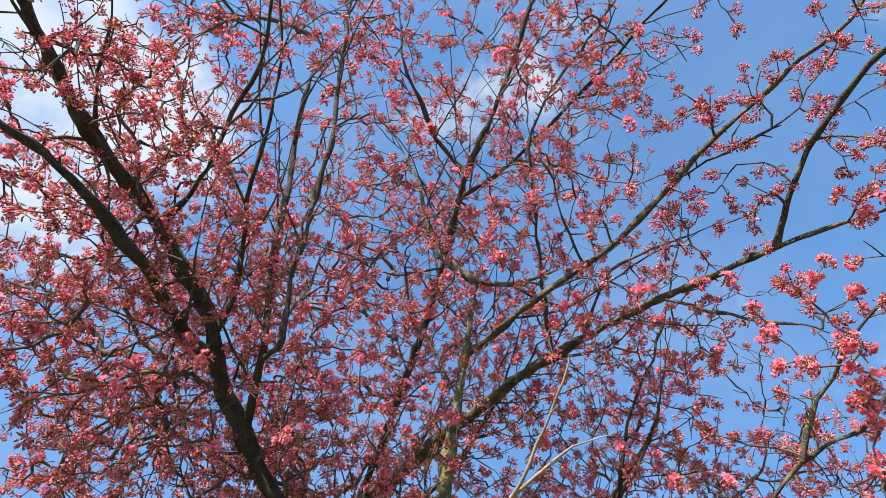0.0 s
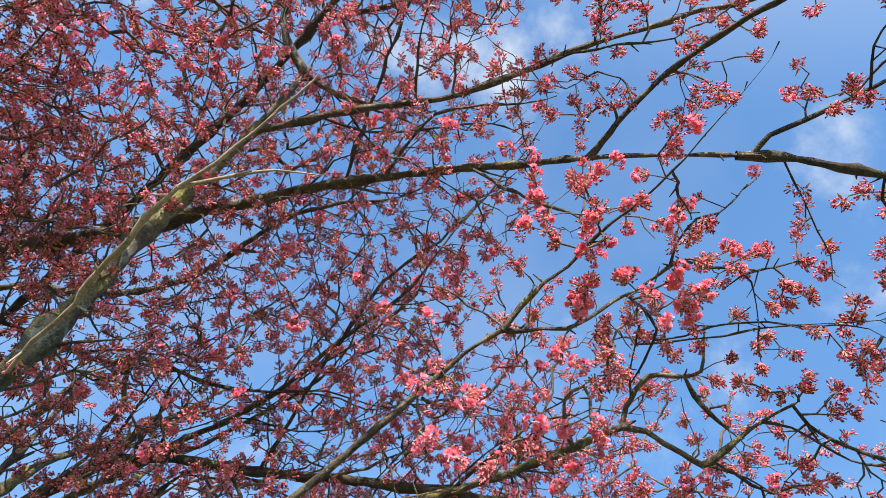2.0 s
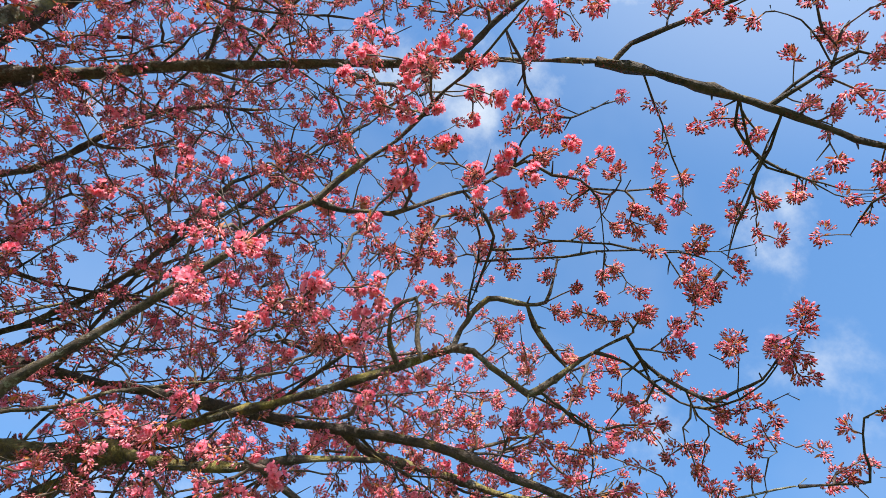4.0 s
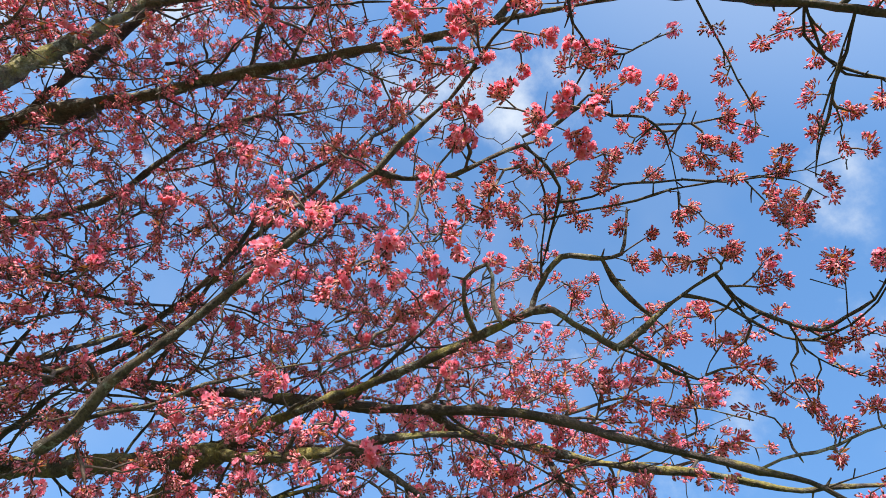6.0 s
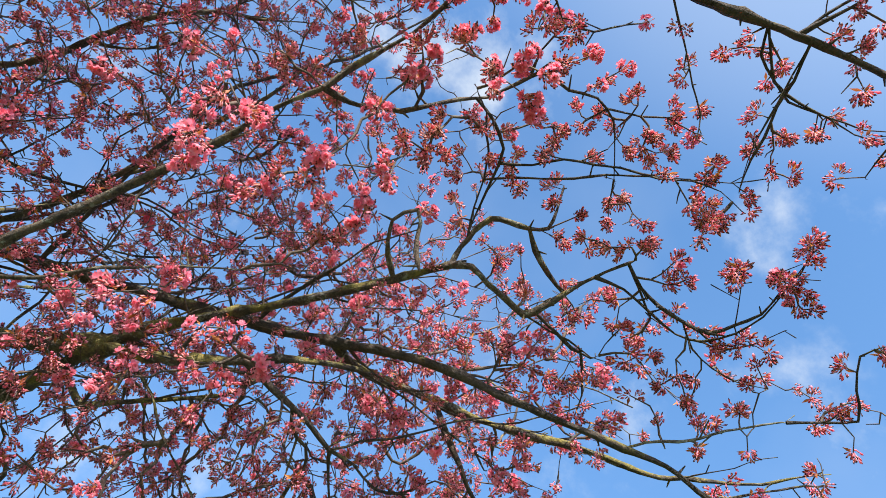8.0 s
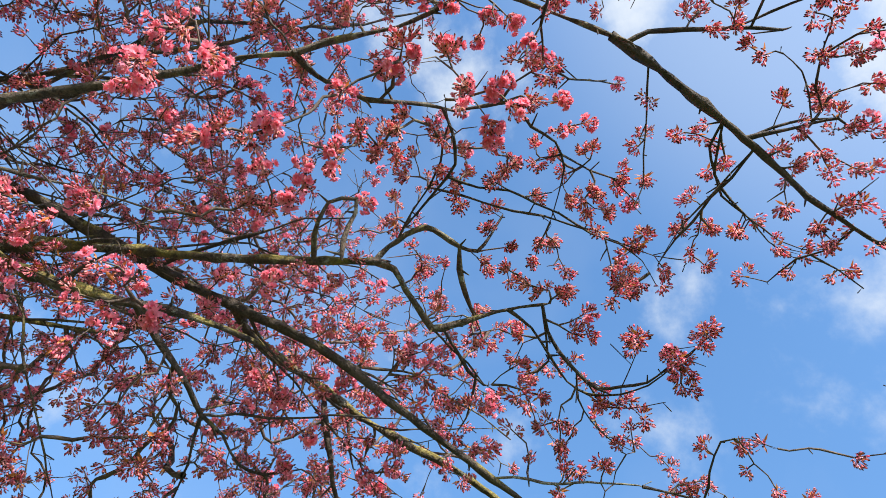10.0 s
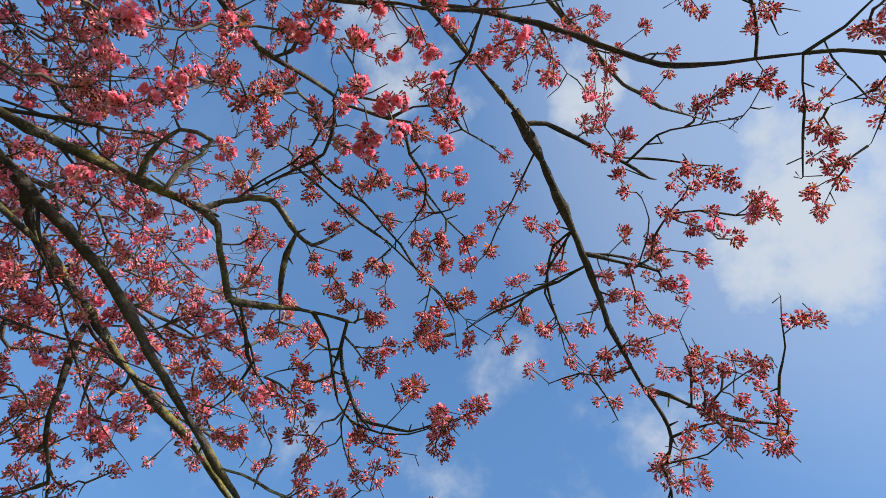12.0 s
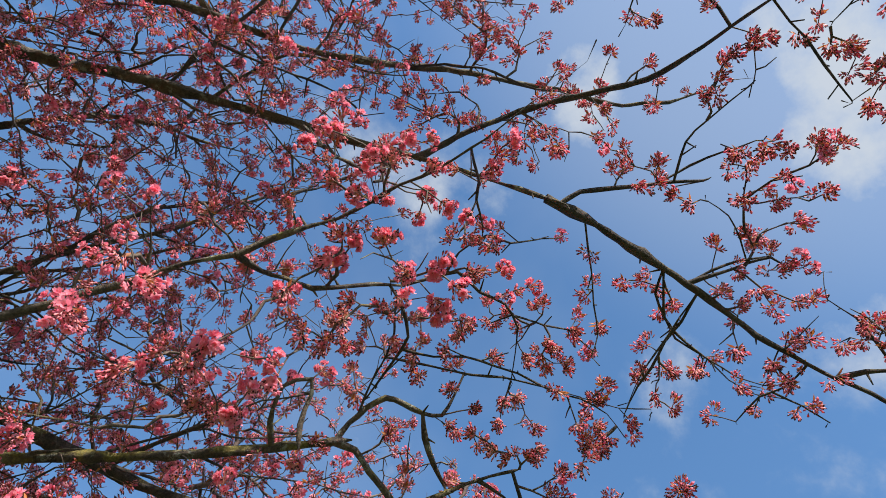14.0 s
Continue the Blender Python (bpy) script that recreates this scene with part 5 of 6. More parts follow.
open_bunch(1.22, 0.79, 2.87)
open_bunch(1.23, 0.93, 2.61)
open_bunch(1.31, 0.92, 2.72)
open_bunch(1.30, 0.86, 2.69)
open_bunch(1.44, 1.09, 2.99)
open_bunch(1.48, 0.97, 2.93)
open_bunch(1.17, 1.29, 2.45)
open_bunch(1.05, 1.27, 2.36)
open_bunch(1.78, 1.35, 2.64)
open_bunch(1.34, 1.61, 2.57)
open_bunch(1.97, 1.51, 2.46)
open_bunch(1.96, 1.57, 2.45)
open_bunch(1.70, 1.69, 2.52)
open_bunch(1.64, 1.70, 2.45)
open_bunch(1.76, 1.63, 2.44)
open_bunch(1.49, 1.76, 2.40)
open_bunch(1.25, 1.66, 2.27)
open_bunch(1.20, 1.71, 2.30)
open_bunch(1.16, 1.64, 2.24)
open_bunch(1.20, 1.56, 2.32)
open_bunch(1.18, 1.61, 2.34)
open_bunch(1.14, 1.56, 2.28)
open_bunch(1.30, 1.64, 2.35)
open_bunch(1.08, 1.78, 2.22)
open_bunch(1.09, 1.73, 2.23)
open_bunch(1.05, 1.57, 2.34)
open_bunch(0.94, 1.75, 2.28)
open_bunch(0.91, 1.24, 2.29)
open_bunch(0.86, 1.32, 2.49)
open_bunch(0.86, 1.24, 2.49)
open_bunch(0.93, 1.24, 2.43)
open_bunch(1.43, 0.82, 2.83)
open_bunch(1.26, 0.91, 2.72)
open_bunch(1.90, 1.16, 2.82)
open_bunch(2.06, 0.97, 2.68)
open_bunch(1.89, 0.95, 2.76)
open_bunch(1.84, 1.33, 2.70)
open_bunch(1.82, 1.36, 2.63)
open_bunch(0.85, 0.97, 3.09)
open_bunch(0.90, 0.92, 2.87)
open_bunch(1.21, 0.92, 2.65)
open_bunch(0.87, 1.31, 3.17)
open_bunch(0.93, 1.31, 3.15)
open_bunch(1.02, 0.83, 2.91)
open_bunch(1.04, 0.80, 2.92)
open_bunch(0.92, 0.94, 2.82)
open_bunch(0.90, 0.90, 2.67)
open_bunch(1.00, 0.85, 2.70)
open_bunch(1.08, 0.90, 2.75)
open_bunch(1.17, 0.90, 2.91)
open_bunch(0.76, 1.36, 2.70)
open_bunch(0.83, 1.27, 2.63)
tuft(1.10, 0.22, 3.15)
tuft(1.18, 0.60, 3.06)
tuft(1.17, 0.65, 3.04)
tuft(1.26, 0.55, 3.15)
tuft(1.34, 0.65, 3.43)
tuft(1.26, 0.41, 3.29)
tuft(1.33, 0.21, 3.05)
tuft(1.28, 0.18, 3.02)
tuft(1.28, 0.03, 3.09)
tuft(1.24, 0.10, 3.01)
tuft(1.37, -0.08, 3.05)
tuft(1.42, -0.07, 2.95)
tuft(1.54, 0.34, 3.07)
tuft(1.44, 0.39, 3.02)
tuft(1.42, 0.19, 2.87)
tuft(1.45, 0.15, 2.85)
tuft(1.54, 0.19, 3.08)
tuft(1.50, 0.22, 3.06)
tuft(1.60, 0.22, 3.08)
tuft(1.69, 0.15, 3.01)
tuft(1.59, 0.03, 3.07)
tuft(1.58, -0.01, 3.06)
tuft(1.59, 0.13, 2.87)
tuft(1.66, 0.35, 3.01)
tuft(1.69, 0.25, 3.06)
tuft(1.75, 0.23, 2.95)
tuft(1.65, 0.54, 3.01)
tuft(1.72, 0.50, 2.98)
tuft(1.75, 0.39, 2.99)
tuft(1.83, 0.36, 2.98)
tuft(1.80, 0.30, 2.99)
tuft(1.84, 0.30, 2.94)
tuft(1.93, 0.18, 3.04)
tuft(1.78, 0.61, 2.93)
tuft(1.85, 0.66, 2.94)
tuft(1.85, 0.59, 2.91)
tuft(1.91, 0.53, 2.94)
tuft(1.92, 0.66, 2.92)
tuft(1.93, 0.74, 2.83)
tuft(1.86, 0.79, 2.78)
tuft(1.79, 0.82, 2.69)
tuft(1.79, 0.84, 2.64)
tuft(1.93, 0.95, 2.71)
tuft(1.87, 0.81, 2.58)
tuft(1.93, 0.68, 2.62)
tuft(1.97, 0.69, 2.61)
tuft(1.95, 0.76, 2.58)
tuft(2.05, 0.55, 2.93)
tuft(1.97, 0.46, 2.91)
tuft(2.05, 0.45, 2.88)
tuft(2.02, 0.36, 2.90)
tuft(2.05, 0.33, 2.84)
tuft(1.94, 0.28, 2.91)
tuft(2.01, 0.19, 2.97)
tuft(1.82, 0.18, 2.73)
tuft(1.68, 0.82, 2.76)
tuft(1.82, 0.97, 2.89)
tuft(1.70, 0.98, 2.86)
tuft(1.68, 0.84, 2.89)
tuft(1.80, 0.77, 2.86)
tuft(1.76, 1.00, 2.73)
tuft(1.70, 0.75, 3.08)
tuft(1.70, 0.69, 3.01)
tuft(1.55, 0.77, 2.96)
tuft(1.49, 0.98, 2.91)
tuft(1.50, 1.11, 2.80)
tuft(1.64, 1.11, 3.01)
tuft(1.72, 1.16, 2.85)
tuft(1.62, 1.36, 2.94)
tuft(1.73, 1.41, 2.99)
tuft(1.61, 0.65, 3.06)
tuft(1.51, 0.61, 3.00)
tuft(1.60, 0.87, 2.98)
tuft(1.53, 0.93, 2.96)
tuft(1.76, 1.10, 2.82)
tuft(1.95, 1.22, 2.85)
tuft(1.72, 0.23, 3.08)
tuft(1.59, 0.23, 3.04)
tuft(1.73, 0.33, 2.99)
tuft(1.88, 0.58, 2.94)
tuft(1.83, 0.67, 2.89)
tuft(1.85, 0.83, 2.77)
tuft(1.73, 0.97, 2.89)
tuft(2.02, 0.76, 2.63)
tuft(2.16, 0.92, 2.69)
tuft(1.92, 0.96, 2.78)
tuft(2.03, 1.20, 2.57)
tuft(1.82, 0.42, 2.84)
tuft(1.93, 0.37, 2.87)
tuft(1.97, 0.27, 2.80)
tuft(1.37, 0.38, 3.56)
tuft(1.35, 0.43, 3.66)
tuft(1.01, 0.52, 3.40)
tuft(1.16, 0.52, 3.33)
tuft(1.16, 0.64, 3.34)
tuft(1.24, 0.67, 3.23)
tuft(1.27, 0.57, 3.23)
tuft(1.08, 0.76, 3.25)
tuft(1.02, 0.65, 3.39)
tuft(1.01, 1.33, 3.12)
tuft(1.45, 1.09, 2.80)
tuft(1.36, -0.08, 2.99)
tuft(1.60, -0.00, 3.11)
tuft(1.71, 0.14, 3.05)
tuft(1.73, 0.22, 3.12)
tuft(1.79, 0.37, 2.94)
tuft(1.91, 0.27, 2.88)
tuft(1.87, 0.17, 2.80)
tuft(1.91, 0.82, 2.62)
tuft(1.99, 0.68, 2.68)
tuft(1.75, 0.50, 3.02)
tuft(1.98, 0.52, 3.05)
tuft(1.17, 0.59, 3.29)
tuft(0.93, 0.43, 3.39)
tuft(1.09, 0.99, 2.67)
tuft(1.33, 0.84, 2.79)
tuft(1.31, 1.07, 2.77)
tuft(1.37, 1.19, 2.91)
tuft(1.41, 1.23, 2.89)
tuft(1.40, 1.12, 2.82)
tuft(1.41, 0.98, 2.85)
tuft(1.53, 1.03, 2.97)
tuft(1.50, 0.91, 3.00)
tuft(1.54, 0.88, 2.98)
tuft(1.23, 1.11, 2.60)
tuft(1.27, 1.11, 2.59)
tuft(1.18, 1.10, 2.51)
tuft(1.03, 1.29, 2.34)
tuft(1.23, 1.34, 2.47)
tuft(1.22, 1.43, 2.54)
tuft(1.48, 1.30, 2.84)
tuft(1.72, 1.28, 2.80)
tuft(1.45, 1.07, 2.85)
tuft(1.57, 0.95, 2.85)
tuft(1.61, 0.87, 2.85)
tuft(1.64, 0.85, 2.89)
tuft(1.70, 0.81, 2.90)
tuft(1.69, 1.07, 2.86)
tuft(1.75, 1.03, 2.74)
tuft(1.82, 0.96, 2.79)
tuft(1.84, 0.81, 2.73)
tuft(1.78, 0.83, 2.76)
tuft(1.68, 1.51, 2.69)
tuft(1.71, 1.49, 2.67)
tuft(1.61, 1.52, 2.63)
tuft(1.68, 1.35, 2.58)
tuft(1.76, 1.40, 2.61)
tuft(1.79, 1.27, 2.69)
tuft(1.80, 1.21, 2.67)
tuft(1.89, 1.28, 2.75)
tuft(1.89, 1.21, 2.73)
tuft(1.91, 1.16, 2.70)
tuft(1.89, 1.11, 2.72)
tuft(1.97, 1.14, 2.68)
tuft(2.00, 1.18, 2.64)
tuft(2.08, 1.17, 2.68)
tuft(2.02, 1.12, 2.64)
tuft(2.01, 1.07, 2.72)
tuft(1.91, 0.98, 2.73)
tuft(1.86, 1.38, 2.64)
tuft(1.91, 1.37, 2.64)
tuft(1.88, 1.31, 2.55)
tuft(1.94, 1.28, 2.59)
tuft(1.87, 1.39, 2.55)
tuft(1.85, 1.46, 2.63)
tuft(1.74, 1.50, 2.61)
tuft(1.78, 1.50, 2.55)
tuft(1.70, 1.57, 2.50)
tuft(1.96, 1.37, 2.56)
tuft(1.96, 1.33, 2.51)
tuft(2.02, 1.30, 2.51)
tuft(2.17, 1.42, 2.56)
tuft(2.09, 1.18, 2.51)
tuft(2.09, 1.10, 2.53)
tuft(2.15, 1.10, 2.59)
tuft(2.14, 1.08, 2.63)
tuft(2.19, 1.12, 2.54)
tuft(2.21, 1.10, 2.56)
tuft(2.23, 1.04, 2.58)
tuft(2.21, 1.02, 2.54)
tuft(2.13, 0.97, 2.53)
tuft(2.15, 0.93, 2.59)
tuft(2.14, 0.89, 2.60)
tuft(2.08, 0.96, 2.63)
tuft(2.10, 0.94, 2.63)
tuft(2.17, 1.02, 2.65)
tuft(2.21, 1.15, 2.50)
tuft(1.95, 1.48, 2.49)
tuft(1.92, 1.72, 2.42)
tuft(1.57, 1.58, 2.40)
tuft(1.54, 1.67, 2.49)
tuft(1.43, 1.69, 2.31)
tuft(1.40, 1.76, 2.24)
tuft(1.55, 1.82, 2.21)
tuft(1.53, 1.80, 2.26)
tuft(1.50, 1.82, 2.24)
tuft(1.34, 1.75, 2.18)
tuft(1.40, 1.80, 2.21)
tuft(1.23, 1.69, 2.20)
tuft(2.21, 0.78, 2.55)
tuft(2.22, 0.70, 2.55)
tuft(2.27, 0.84, 2.49)
tuft(2.37, 0.92, 2.55)
tuft(2.31, 0.87, 2.54)
tuft(2.47, 0.76, 2.56)
tuft(2.32, 0.66, 2.49)
tuft(2.40, 0.61, 2.49)
tuft(2.32, 0.82, 2.54)
tuft(1.15, 0.68, 3.10)
tuft(1.01, 0.74, 3.56)
tuft(1.04, 0.77, 3.25)
tuft(1.08, 0.74, 3.39)
tuft(1.01, 0.82, 3.24)
tuft(1.13, 0.50, 3.41)
tuft(1.13, 0.43, 3.43)
tuft(1.22, 0.56, 3.19)
tuft(1.25, 0.43, 3.53)
tuft(1.24, 0.38, 3.50)
tuft(1.22, 0.26, 3.30)
tuft(1.27, 0.24, 3.29)
tuft(1.32, 0.28, 3.26)
tuft(1.38, 0.47, 3.13)
tuft(1.42, 0.43, 3.03)
tuft(1.39, 0.38, 2.99)
tuft(1.30, 0.21, 2.95)
tuft(1.27, 0.15, 3.07)
tuft(1.25, 0.12, 3.04)
tuft(1.34, -0.05, 3.02)
tuft(1.41, -0.05, 2.99)
tuft(1.40, -0.10, 2.96)
tuft(1.45, -0.10, 2.96)
tuft(1.53, -0.10, 2.99)
tuft(1.48, -0.06, 2.96)
tuft(1.51, 0.36, 3.07)
tuft(1.62, 0.17, 3.11)
tuft(1.60, 0.19, 2.98)
tuft(1.57, 0.14, 3.02)
tuft(1.54, 0.05, 3.03)
tuft(1.74, 0.23, 3.03)
tuft(1.73, 0.28, 2.93)
tuft(1.62, 0.58, 2.99)
tuft(1.68, 0.50, 2.98)
tuft(1.78, 0.54, 3.05)
tuft(1.62, 0.68, 3.04)
tuft(1.69, 0.77, 3.00)
tuft(1.93, 0.48, 2.99)
tuft(1.96, 0.64, 2.90)
tuft(1.89, 0.73, 2.82)
tuft(1.80, 0.80, 2.75)
tuft(2.06, 0.75, 2.63)
tuft(2.03, 0.77, 2.59)
tuft(2.04, 0.75, 2.56)
tuft(1.94, 0.36, 2.82)
tuft(1.88, 0.32, 2.86)
tuft(1.87, 0.24, 2.99)
tuft(1.94, 0.12, 2.86)
tuft(1.90, 0.17, 2.76)
tuft(1.96, 0.16, 2.88)
tuft(1.91, 0.10, 2.81)
tuft(1.92, 0.06, 2.87)
tuft(1.89, 0.04, 2.85)
tuft(1.87, 0.06, 2.76)
tuft(1.88, 0.00, 2.85)
tuft(1.98, 0.05, 2.81)
tuft(1.95, 0.14, 2.75)
tuft(1.98, 0.14, 2.74)
tuft(2.01, -0.04, 2.82)
tuft(2.00, -0.04, 2.78)
tuft(1.98, 0.11, 2.73)
tuft(2.03, 0.09, 2.75)
tuft(2.08, 0.03, 2.81)
tuft(2.02, 0.03, 2.77)
tuft(2.10, 0.11, 2.80)
tuft(2.19, 0.14, 2.86)
tuft(2.09, 0.15, 2.80)
tuft(2.03, -0.07, 2.76)
tuft(2.06, -0.03, 2.74)
tuft(1.77, -0.07, 2.87)
tuft(1.80, -0.12, 2.91)
tuft(1.64, 1.11, 2.92)
tuft(1.71, 1.01, 2.81)
tuft(1.71, 1.08, 2.80)
tuft(1.79, 0.98, 2.73)
tuft(1.64, 0.81, 2.91)
tuft(1.82, 0.80, 2.86)
tuft(1.78, 0.74, 2.85)
tuft(1.37, 1.05, 2.82)
tuft(1.43, 1.19, 2.90)
tuft(1.45, 1.30, 2.89)
tuft(1.24, 1.12, 2.56)
tuft(1.22, 1.08, 2.62)
tuft(1.26, 1.12, 2.72)
tuft(1.28, 1.06, 2.73)
tuft(1.35, 1.08, 2.87)
tuft(1.23, 0.84, 2.77)
tuft(1.25, 0.81, 2.79)
tuft(1.31, 0.77, 2.88)
tuft(1.71, 1.27, 2.69)
tuft(1.88, 1.11, 2.62)
tuft(1.96, 1.13, 2.61)
tuft(2.04, 1.09, 2.57)
tuft(2.03, 1.12, 2.55)
tuft(2.04, 1.00, 2.67)
tuft(1.97, 1.00, 2.69)
tuft(1.97, 1.27, 2.62)
tuft(1.86, 1.33, 2.67)
tuft(1.82, 1.39, 2.61)
tuft(2.07, 1.29, 2.55)
tuft(0.99, 0.21, 3.38)
tuft(1.01, 0.08, 3.22)
tuft(1.11, 0.10, 3.13)
tuft(1.10, 0.09, 3.05)
tuft(1.01, 0.00, 3.22)
tuft(1.03, -0.02, 3.19)
tuft(1.14, -0.15, 3.13)
tuft(1.15, -0.13, 3.12)
tuft(1.16, -0.17, 3.10)
tuft(1.22, -0.11, 3.17)
tuft(1.15, -0.22, 3.16)
tuft(1.03, -0.19, 3.17)
tuft(1.05, -0.19, 3.14)
tuft(1.28, -0.15, 3.05)
tuft(1.28, -0.22, 3.13)
tuft(1.31, -0.23, 3.07)
tuft(1.32, -0.17, 3.00)
tuft(1.31, -0.08, 3.13)
tuft(1.19, -0.25, 3.16)
tuft(1.15, 0.09, 3.16)
tuft(1.08, 0.24, 3.20)
tuft(0.94, 0.56, 3.48)
tuft(0.95, 0.52, 3.40)
tuft(0.96, 0.64, 3.53)
tuft(1.38, 0.45, 3.09)
tuft(1.36, 0.40, 3.18)
tuft(1.27, 0.08, 3.03)
tuft(1.33, 0.46, 3.37)
tuft(1.18, 0.70, 3.08)
tuft(1.02, 0.76, 3.33)
tuft(0.96, 0.77, 3.41)
tuft(1.02, 0.85, 3.13)
tuft(1.48, 0.19, 2.99)
tuft(1.18, 0.29, 3.54)
tuft(0.81, 0.38, 3.49)
tuft(0.96, 0.34, 3.58)
tuft(1.00, 0.45, 3.44)
tuft(1.13, 0.44, 3.58)
tuft(0.72, 0.62, 3.85)
tuft(0.66, 0.64, 3.86)
tuft(0.69, 0.59, 3.60)
tuft(0.75, 0.59, 3.57)
tuft(0.80, 0.53, 3.47)
tuft(0.86, 0.61, 3.51)
tuft(0.80, 0.64, 3.49)
tuft(0.91, 0.58, 3.54)
tuft(0.66, 0.56, 4.01)
tuft(1.26, 0.56, 3.41)
tuft(1.15, 0.54, 3.35)
tuft(1.10, 0.71, 3.33)
tuft(1.09, 0.73, 3.25)
tuft(1.00, 0.83, 3.37)
tuft(0.97, 0.81, 3.23)
tuft(1.02, 0.85, 3.22)
tuft(0.93, 0.84, 3.37)
tuft(0.92, 0.87, 3.47)
tuft(0.98, 0.93, 3.47)
tuft(0.95, 0.86, 3.25)
tuft(0.85, 0.79, 3.44)
tuft(1.20, 0.59, 3.17)
tuft(1.05, 0.91, 2.96)
tuft(0.99, 0.86, 2.84)
tuft(1.02, 0.87, 3.00)
tuft(1.03, 0.92, 3.02)
tuft(1.03, 1.06, 3.10)
tuft(1.05, 1.21, 3.34)
tuft(1.00, 0.85, 2.76)
tuft(1.00, 0.97, 2.74)
tuft(0.99, 1.11, 2.81)
tuft(1.00, 1.22, 3.00)
tuft(0.97, 1.28, 3.12)
tuft(0.96, 1.43, 3.19)
tuft(0.95, 1.47, 3.27)
tuft(0.87, 1.50, 3.18)
tuft(0.93, 1.41, 3.09)
tuft(0.98, 1.39, 3.03)
tuft(0.90, 1.54, 3.31)
tuft(1.10, 1.22, 2.78)
tuft(1.04, 1.22, 2.68)
tuft(1.18, 1.28, 2.81)
tuft(1.02, 1.24, 2.73)
tuft(0.90, 1.27, 2.77)
tuft(0.87, 1.33, 2.84)
tuft(2.24, 0.17, 2.82)
tuft(2.25, 0.14, 2.80)
tuft(2.19, 0.21, 2.72)
tuft(2.20, 0.21, 2.77)
tuft(2.27, 0.08, 2.82)
tuft(2.18, 0.15, 2.80)
tuft(2.34, 0.18, 2.73)
tuft(2.36, 0.21, 2.71)
tuft(2.42, 0.12, 2.76)
tuft(2.36, 0.10, 2.73)
tuft(2.08, -0.06, 2.81)

clusters = []                                 # place, direction, size, open flowers?


def bloom(p, d, opened=None, rich=False):
    """A bunch at the end of a spur: one to three umbels close together."""
    if not clear_of_camera(p):
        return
    if opened is None:
        opened = rng.random() < 0.085 + 0.10 * math.exp(-(np.linalg.norm(p - FLOWERY) / 0.75) ** 2)
    d = unit(d)
    clusters.append((p, d, rng.uniform(0.85, 1.12), opened))
    for k in range(1 + int(rng.integers(0, 2)) if rich and not opened else int(rng.random() < 0.55)):
        e = unit(d + rng.normal(0, 0.9, 3))
        clusters.append((p + e * rng.uniform(0.008, 0.02) - d * rng.uniform(0, 0.02), e, rng.uniform(0.75, 1.15), opened and k < 1))


FLOWERY = np.array((1.25, 1.10, 2.90))        # most open flowers hang here

# longer side limbs that carry the shoots
strewn = np.array(goals)
parents, count = list(lines), 0
for key in parents:
    line = lines[key]
    if line[0, 3] < 0.007:                    # slender branches carry short shoots only
        continue
    far = key.startswith("far_")
    run = rng.uniform(0.05, 0.2)
    for i in range(int(len(line) * (0.3 if far else 0.05)), len(line) - 3):
        run -= np.linalg.norm(line[i + 1, :3] - line[i, :3])
        if run > 0 or count > 340:
            continue
        run = rng.uniform(0.07, 0.16)
        along = unit(line[i + 1, :3] - line[i, :3])
        d = unit(along + 0.95 * unit(np.cross(along, rng.normal(0, 1, 3))) + np.array((0, 0, 0.15)))
        length = rng.uniform(0.25, 0.85)
        r = min(0.6 * line[i, 3], rng.uniform(0.0024, 0.0054))
        p, rows, n = line[i, :3].copy(), [], int(length / 0.04)
        for k in range(n + 1):
            if not clear_of_camera(p) or (k > 2 and ((strewn - p) ** 2).sum(1).min() > 0.015):
                break
            rows.append([*p, r])
            if rng.random() < 0.22:           # a kink where an old bud broke
                d = unit(d + rng.normal(0, 0.33, 3))
            d = unit(d + rng.normal(0, 0.08, 3) + 0.05 * along + np.array((0, 0, 0.02)))
            p = p + d * 0.04
        if len(rows) > 5:
            rows = np.array(rows)
            rows[:, 3] *= np.linspace(1, 0.28, len(rows))
            lines["branch_%d" % count] = rows
            HABIT["branch_%d" % count] = "dark" if rng.random() < 0.6 else "plain"
            count += 1

# nodes of the growing tree: place, direction of growth, node before, limb
keys = list(lines)
room = 120000
place, heading = np.zeros((room, 3)), np.zeros((room, 3))
before, host, tips = np.full(room, -1), np.zeros(room, int), np.zeros(room, int)
used = 0
for h, key in enumerate(keys):
    xyz = lines[key][:, :3]
    t = np.gradient(xyz, axis=0)
    first = int(len(xyz) * 0.45) if key.startswith("far_") else 0
    for i in range(first, len(xyz)):
        place[used], heading[used], host[used] = xyz[i], unit(t[i]), h
        used += 1
wood = used                                   # nodes below this lie on limbs
marked = len(goals)
first_open = marked + len(full)
goals = np.array(goals + full + shown)
reach = np.array([np.min(((place[:used] - g) ** 2).sum(1)) for g in goals])
shoots = []
